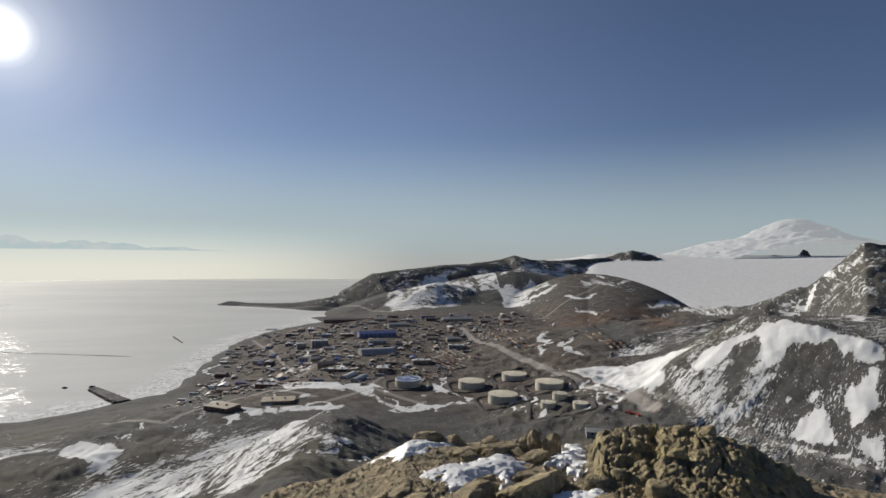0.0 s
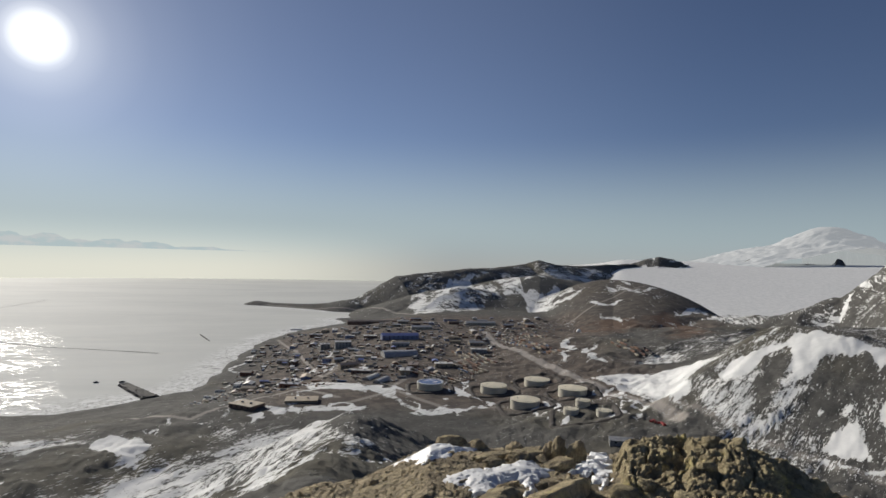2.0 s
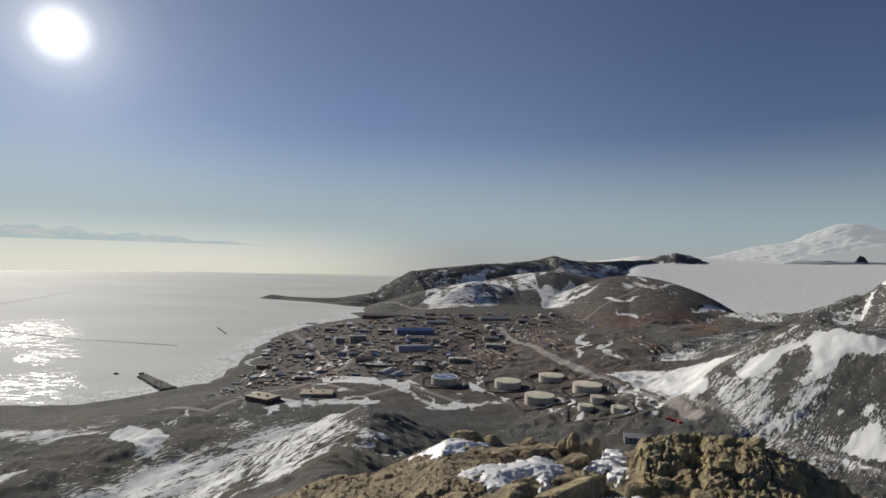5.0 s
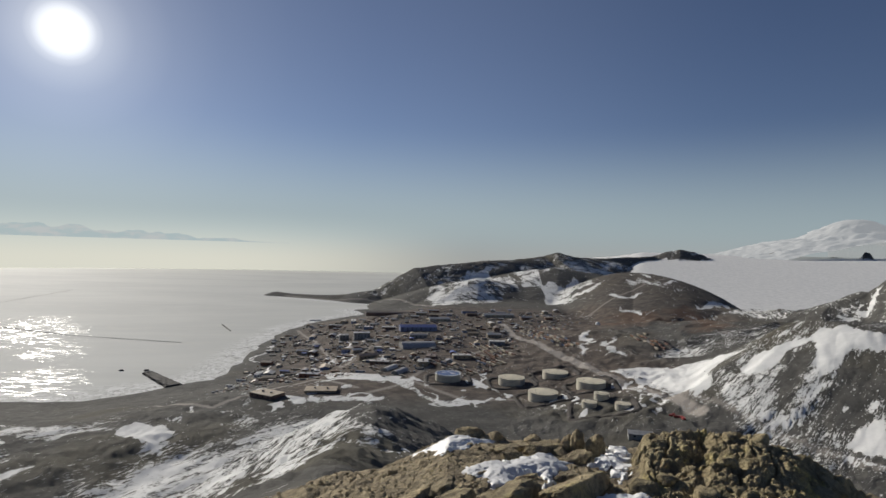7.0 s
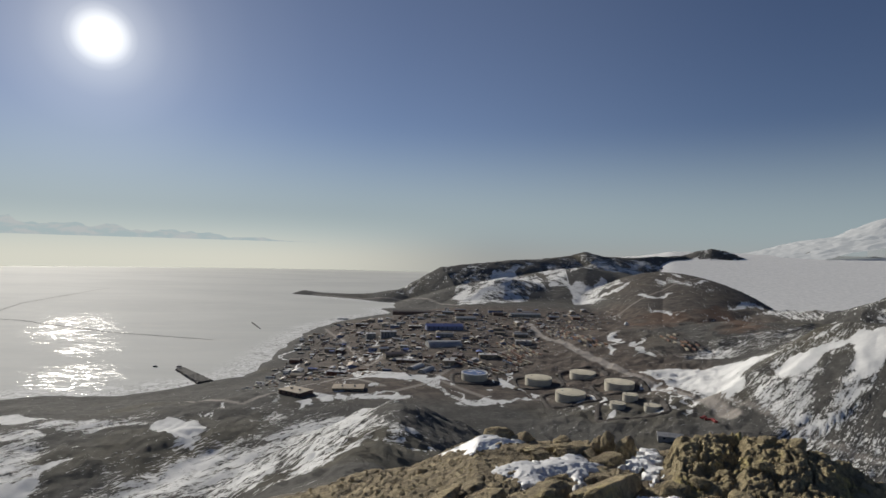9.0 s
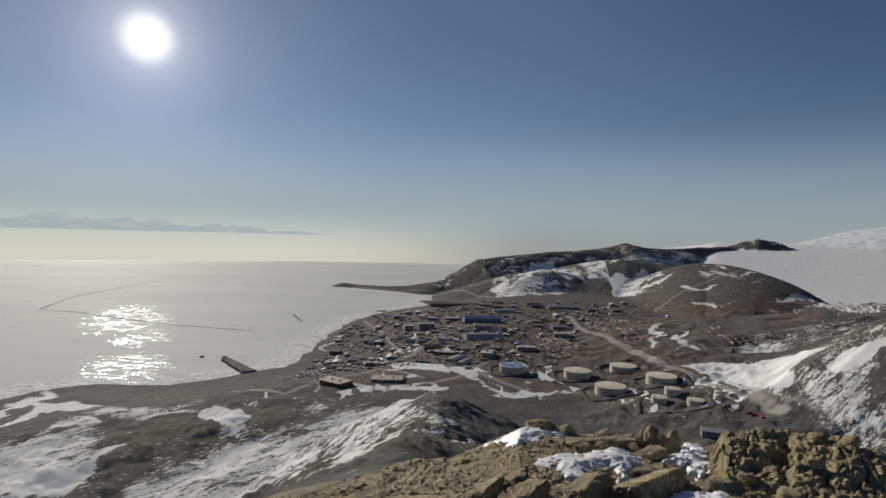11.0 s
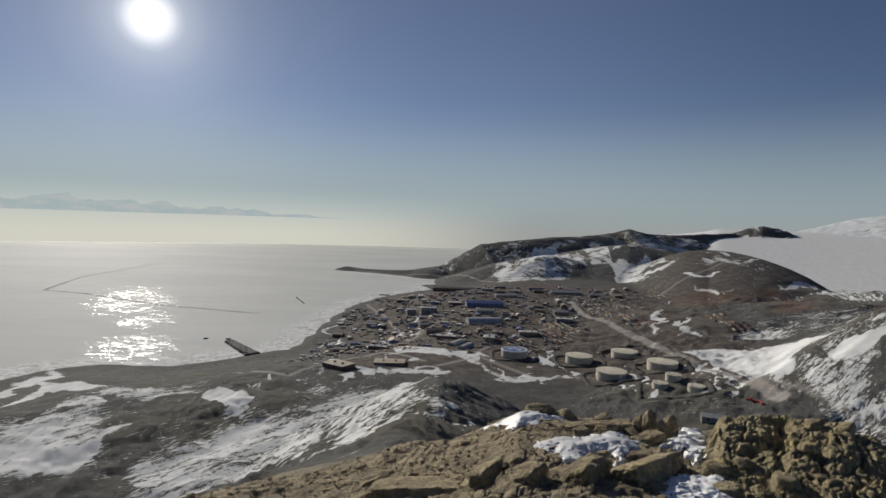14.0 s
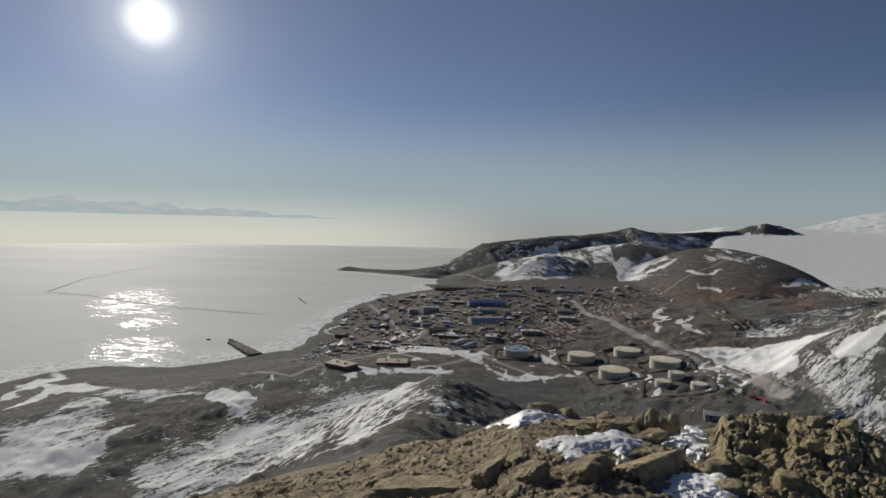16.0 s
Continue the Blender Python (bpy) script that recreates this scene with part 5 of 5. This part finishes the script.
def build_outcrop():
    b, r = np.meshgrid(np.arange(24.4, 56, 0.075), np.concatenate([np.arange(3.9, 8.3, 0.014), np.arange(8.3, 9.6, 0.04)]))
    x, y = r * np.sin(np.radians(b)), r * np.cos(np.radians(b))
    wander = b + 0.5 * fbm(x / 0.5, y / 0.5, 211, 4)
    brink = 7.9 + 0.35 * fbm(b / 3.0, b * 0 + 2, 215, 4)
    low = height(x, y, False)
    top = 209.9 + brink * np.tan(np.radians(np.interp(wander, *SHELF)))
    z = low + (top - low) * smooth(4.3, 7.6, r) - smooth(0, 1, r - brink) * 1.6
    # knobs, broken faces and gullies that run down the shelf
    px, py = x + 0.07 * fbm(x / 0.3, y / 0.3, 221, 3), y + 0.07 * fbm(x / 0.3, y / 0.3, 223, 3)
    z = z + 0.045 * ridged(px / 0.75, py / 0.75, 231, 3) - 0.05
    z = z + 0.016 * plates(px, py, 0.42, 233) + 0.020 * plates(px, py, 0.17, 237) + 0.017 * plates(x, y, 0.07, 239) + 0.012 * fbm(x / 0.05, y / 0.05, 241, 3)
    gully = 1 - np.abs(value_noise(b / 2.3 + 0.5 * fbm(x / 0.4, y / 0.4, 245, 3), r / 2.5, 243))
    z = z - 0.09 * smooth(0.86, 1.0, gully)
    rim = np.minimum(np.minimum(smooth(24.9, 25.9, wander), 1 - smooth(50, 55, b)), smooth(4.0, 4.8, r + 0.2 * fbm(x / 0.4, y / 0.4, 247, 3)))
    z = low - 0.12 + (z - low + 0.12) * rim
    ox, oy = polar(34, 6.5)
    outcrop = thing("rock_outcrop", "craggy ochre and olive-brown rock outcrop with deep cracks", "rock", pose(ox, oy, ground(ox, oy)))
    crag = new("crag", grid_mesh("crag", np.stack([x - ox, y - oy, z - ground(ox, oy)], -1).reshape(-1, 3), *b.shape, CRAG))
    crag.parent = outcrop
    # loose blocks lodged in the shelf
    rnd = random.Random(17)
    for k in range(26):
        i, j = rnd.randrange(80, b.shape[0] - 60), rnd.randrange(30, b.shape[1] - 130)
        size = rnd.uniform(0.05, 0.13)
        ob = part("block", rock_mesh(100 + k, (size * 1.2, size, size * 0.7), 3, 0.15, 0.05, True), CRAG, outcrop)
        ob.matrix_local = pose(x[i, j] - ox, y[i, j] - oy, z[i, j] - ground(ox, oy) + size * 0.1, rnd.uniform(-20, 20), rnd.uniform(-20, 20), rnd.uniform(0, 180))


build_outcrop()

SNOW = plain("old_snow", (0.80, 0.80, 0.79), 0.55, 0, 0.05, 1.5, relief=0.008)
DRIFTS = [
    [(0.7, 8.91), (1.0, 8.85), (1.21, 8.72), (1.53, 8.77), (1.75, 8.73), (1.92, 8.68), (2.08, 8.55), (1.6, 8.17), (1.49, 7.79), (1.08, 7.74), (1.04, 8.38)],
    [(1.21, 6.26), (1.35, 6.68), (1.62, 6.8), (1.86, 6.93), (2.21, 7.24), (2.53, 7.43), (2.5, 6.9), (2.73, 6.95), (2.38, 6.47), (2.0, 5.82), (2.06, 6.28), (1.73, 6.16), (1.45, 5.8), (1.38, 6.17)],
    [(2.73, 6.68), (3.03, 7.05), (3.21, 7.13), (3.54, 7.71), (3.85, 7.98), (3.32, 6.71), (2.98, 6.17), (3.09, 6.71), (2.88, 6.62)],
    [(1.85, 4.76), (2.26, 5.27), (2.52, 5.62), (2.73, 5.58), (2.95, 5.73), (2.91, 5.35), (2.65, 4.85), (2.4, 4.76)],
]


def in_drift(x, y):
    return any(bool(inside(d, np.array([x]), np.array([y]))[0]) for d in DRIFTS)


def make_drift(outline, seed, lift):
    """A crusted old snow patch lying in a dip, with a torn rim."""
    n = 150
    xs, ys = [q[0] for q in outline], [q[1] for q in outline]
    x, y = np.meshgrid(np.linspace(min(xs) - 0.2, max(xs) + 0.2, n), np.linspace(min(ys) - 0.3, max(ys) + 0.3, n))
    wx, wy = x + 0.06 * fbm(x / 0.2, y / 0.2, seed, 5, 0.65), y + 0.12 * fbm(x / 0.2, y / 0.2, seed + 3, 5, 0.65)
    d, _ = along([(*q, 0) for q in outline + outline[:1]], wx, wy)
    d = np.where(inside(outline, wx, wy), d, -d)
    z = height(x, y, False) + 0.07 * smooth(-0.05, 0.3, d) + lift + 0.006 * fbm(x / 0.16, y / 0.16, seed + 9, 4, 0.6) - 0.25 * (1 - smooth(-0.12, 0.02, d))
    me = grid_mesh("snow_patch", np.stack([x, y, z], -1).reshape(-1, 3), n, n, SNOW)
    tagged(new("snow_patch", me), "crusted white snow patch among the summit rocks", "snow", "summit snow patches")


for i, outline in enumerate(DRIFTS):
    make_drift(outline, 900 + 13 * i, (-0.01, 0.05, 0.10, 0.04)[i])

# tilted slabs on the brow: place, half sizes, rise, tilts, turn
SLABS = [(-0.15, 5.95, 0.50, 0.30, 0.10, 0.2, -9, -3, -6), (1.50, 5.25, 0.15, 0.44, 0.11, 0.25, -10, -20, -27),
         (2.28, 5.60, 0.15, 0.75, 0.11, 0.2, -10, -22, -38), (0.62, 5.75, 0.11, 0.36, 0.10, 0.3, -7, -20, -22),
         (0.95, 5.15, 0.12, 0.20, 0.10, 0.25, -6, -14, -30), (2.2, 7.75, 0.40, 0.12, 0.07, 0.3, -6, 2, 18),
         (2.0, 7.25, 0.14, 0.11, 0.10, 0.4, 0, -6, 30), (2.5, 7.55, 0.26, 0.13, 0.09, 0.4, 0, 4, 22),
         (2.75, 7.0, 0.20, 0.13, 0.08, 0.4, 0, -10, 20)]
for i, (x, y, sx, sy, sz, rise, t1, t2, turn) in enumerate(SLABS):
    put_rock(x, y, (sx, sy, sz), 200 + i, rise, (t1, t2), turn, 5, 0.07, 0.03, slab=True,
             label="tilted ochre-brown slab of layered rock on the summit")
# knobs that stand up at the rim of the drop
KNOBS = [(20.6, 8.1, 0.12, 0.13, 0.20), (21.6, 8.0, 0.10, 0.12, 0.24), (23.2, 7.9, 0.12, 0.13, 0.24), (17.4, 8.3, 0.16, 0.14, 0.13), (11.0, 9.0, 0.26, 0.2, 0.12), (13.4, 8.9, 0.2, 0.2, 0.12)]
for i, (b, r, sx, sy, sz) in enumerate(KNOBS):
    put_rock(*polar(b, r), (sx, sy, sz), 230 + i, 0.45, (4 - i, i), i * 37, 4, 0.16, 0.05)
rnd = random.Random(7)
for i in range(60):
    b, r = rnd.uniform(-24, 25), rnd.uniform(4.4, 8.8)
    if in_drift(*polar(b, r)):
        continue
    k = rnd.uniform(0.03, 0.085)
    put_rock(*polar(b, r), (k * rnd.uniform(0.8, 1.5), k, k * rnd.uniform(0.4, 0.8)), 300 + i, 0.2,
             (rnd.uniform(-20, 20), rnd.uniform(-20, 20)), rnd.uniform(0, 180), 3, 0.16, 0.04, slab=i % 2 == 0)


def build_rubble():
    """Loose gravel and stones strewn over the brow."""
    rnd = random.Random(11)
    shapes = []
    for k in range(8):
        bm = rock_mesh(500 + k, (1.2, 0.9, 0.5), 2, crags=0.15)
        shapes.append((np.array([v.co[:] for v in bm.verts]), np.array([[v.index for v in f.verts] for f in bm.faces])))
        bm.free()
    n = 6500
    bear = np.array([rnd.uniform(-32, 27) for _ in range(n)])
    reach = np.array([3.4 + 7.2 * rnd.random() ** 0.8 for _ in range(n)])
    x, y = reach * np.sin(np.radians(bear)), reach * np.cos(np.radians(bear))
    z = height(x, y)
    verts, faces, start = [], [], 0
    for i in range(n):
        v, f = shapes[i % 8]
        if in_drift(x[i], y[i]):
            continue
        k = 0.008 + 0.030 * rnd.random() ** 3.0
        q = v * k @ np.array(Euler((rnd.uniform(-0.5, 0.5), rnd.uniform(-0.5, 0.5), rnd.uniform(0, 6))).to_matrix()) + (x[i], y[i], z[i] + k * 0.1)
        verts.append(q)
        faces.append(f + start)
        start += len(v)
    verts, faces = np.concatenate(verts), np.concatenate(faces)
    me = bpy.data.meshes.new("rubble")
    me.from_pydata(verts.tolist(), [], faces.tolist())
    me.materials.append(ROCK)
    tagged(new("rubble", me), "loose ochre-brown gravel and stones on the summit", "rubble", kind="stuff")


build_rubble()

make_floe(-393, 966, 5, 3, 20, 601, "small dark block frozen into the sea ice")
make_floe(-355, 968, 6, 4, 60, 602, "small dark block frozen into the sea ice")
for k in range(6):
    make_floe(-372 + 8.5 * k, 1506 - 19.5 * k, 11, 2.2, 113, 610 + k, "long dark pressure ridge fragment on the sea ice")
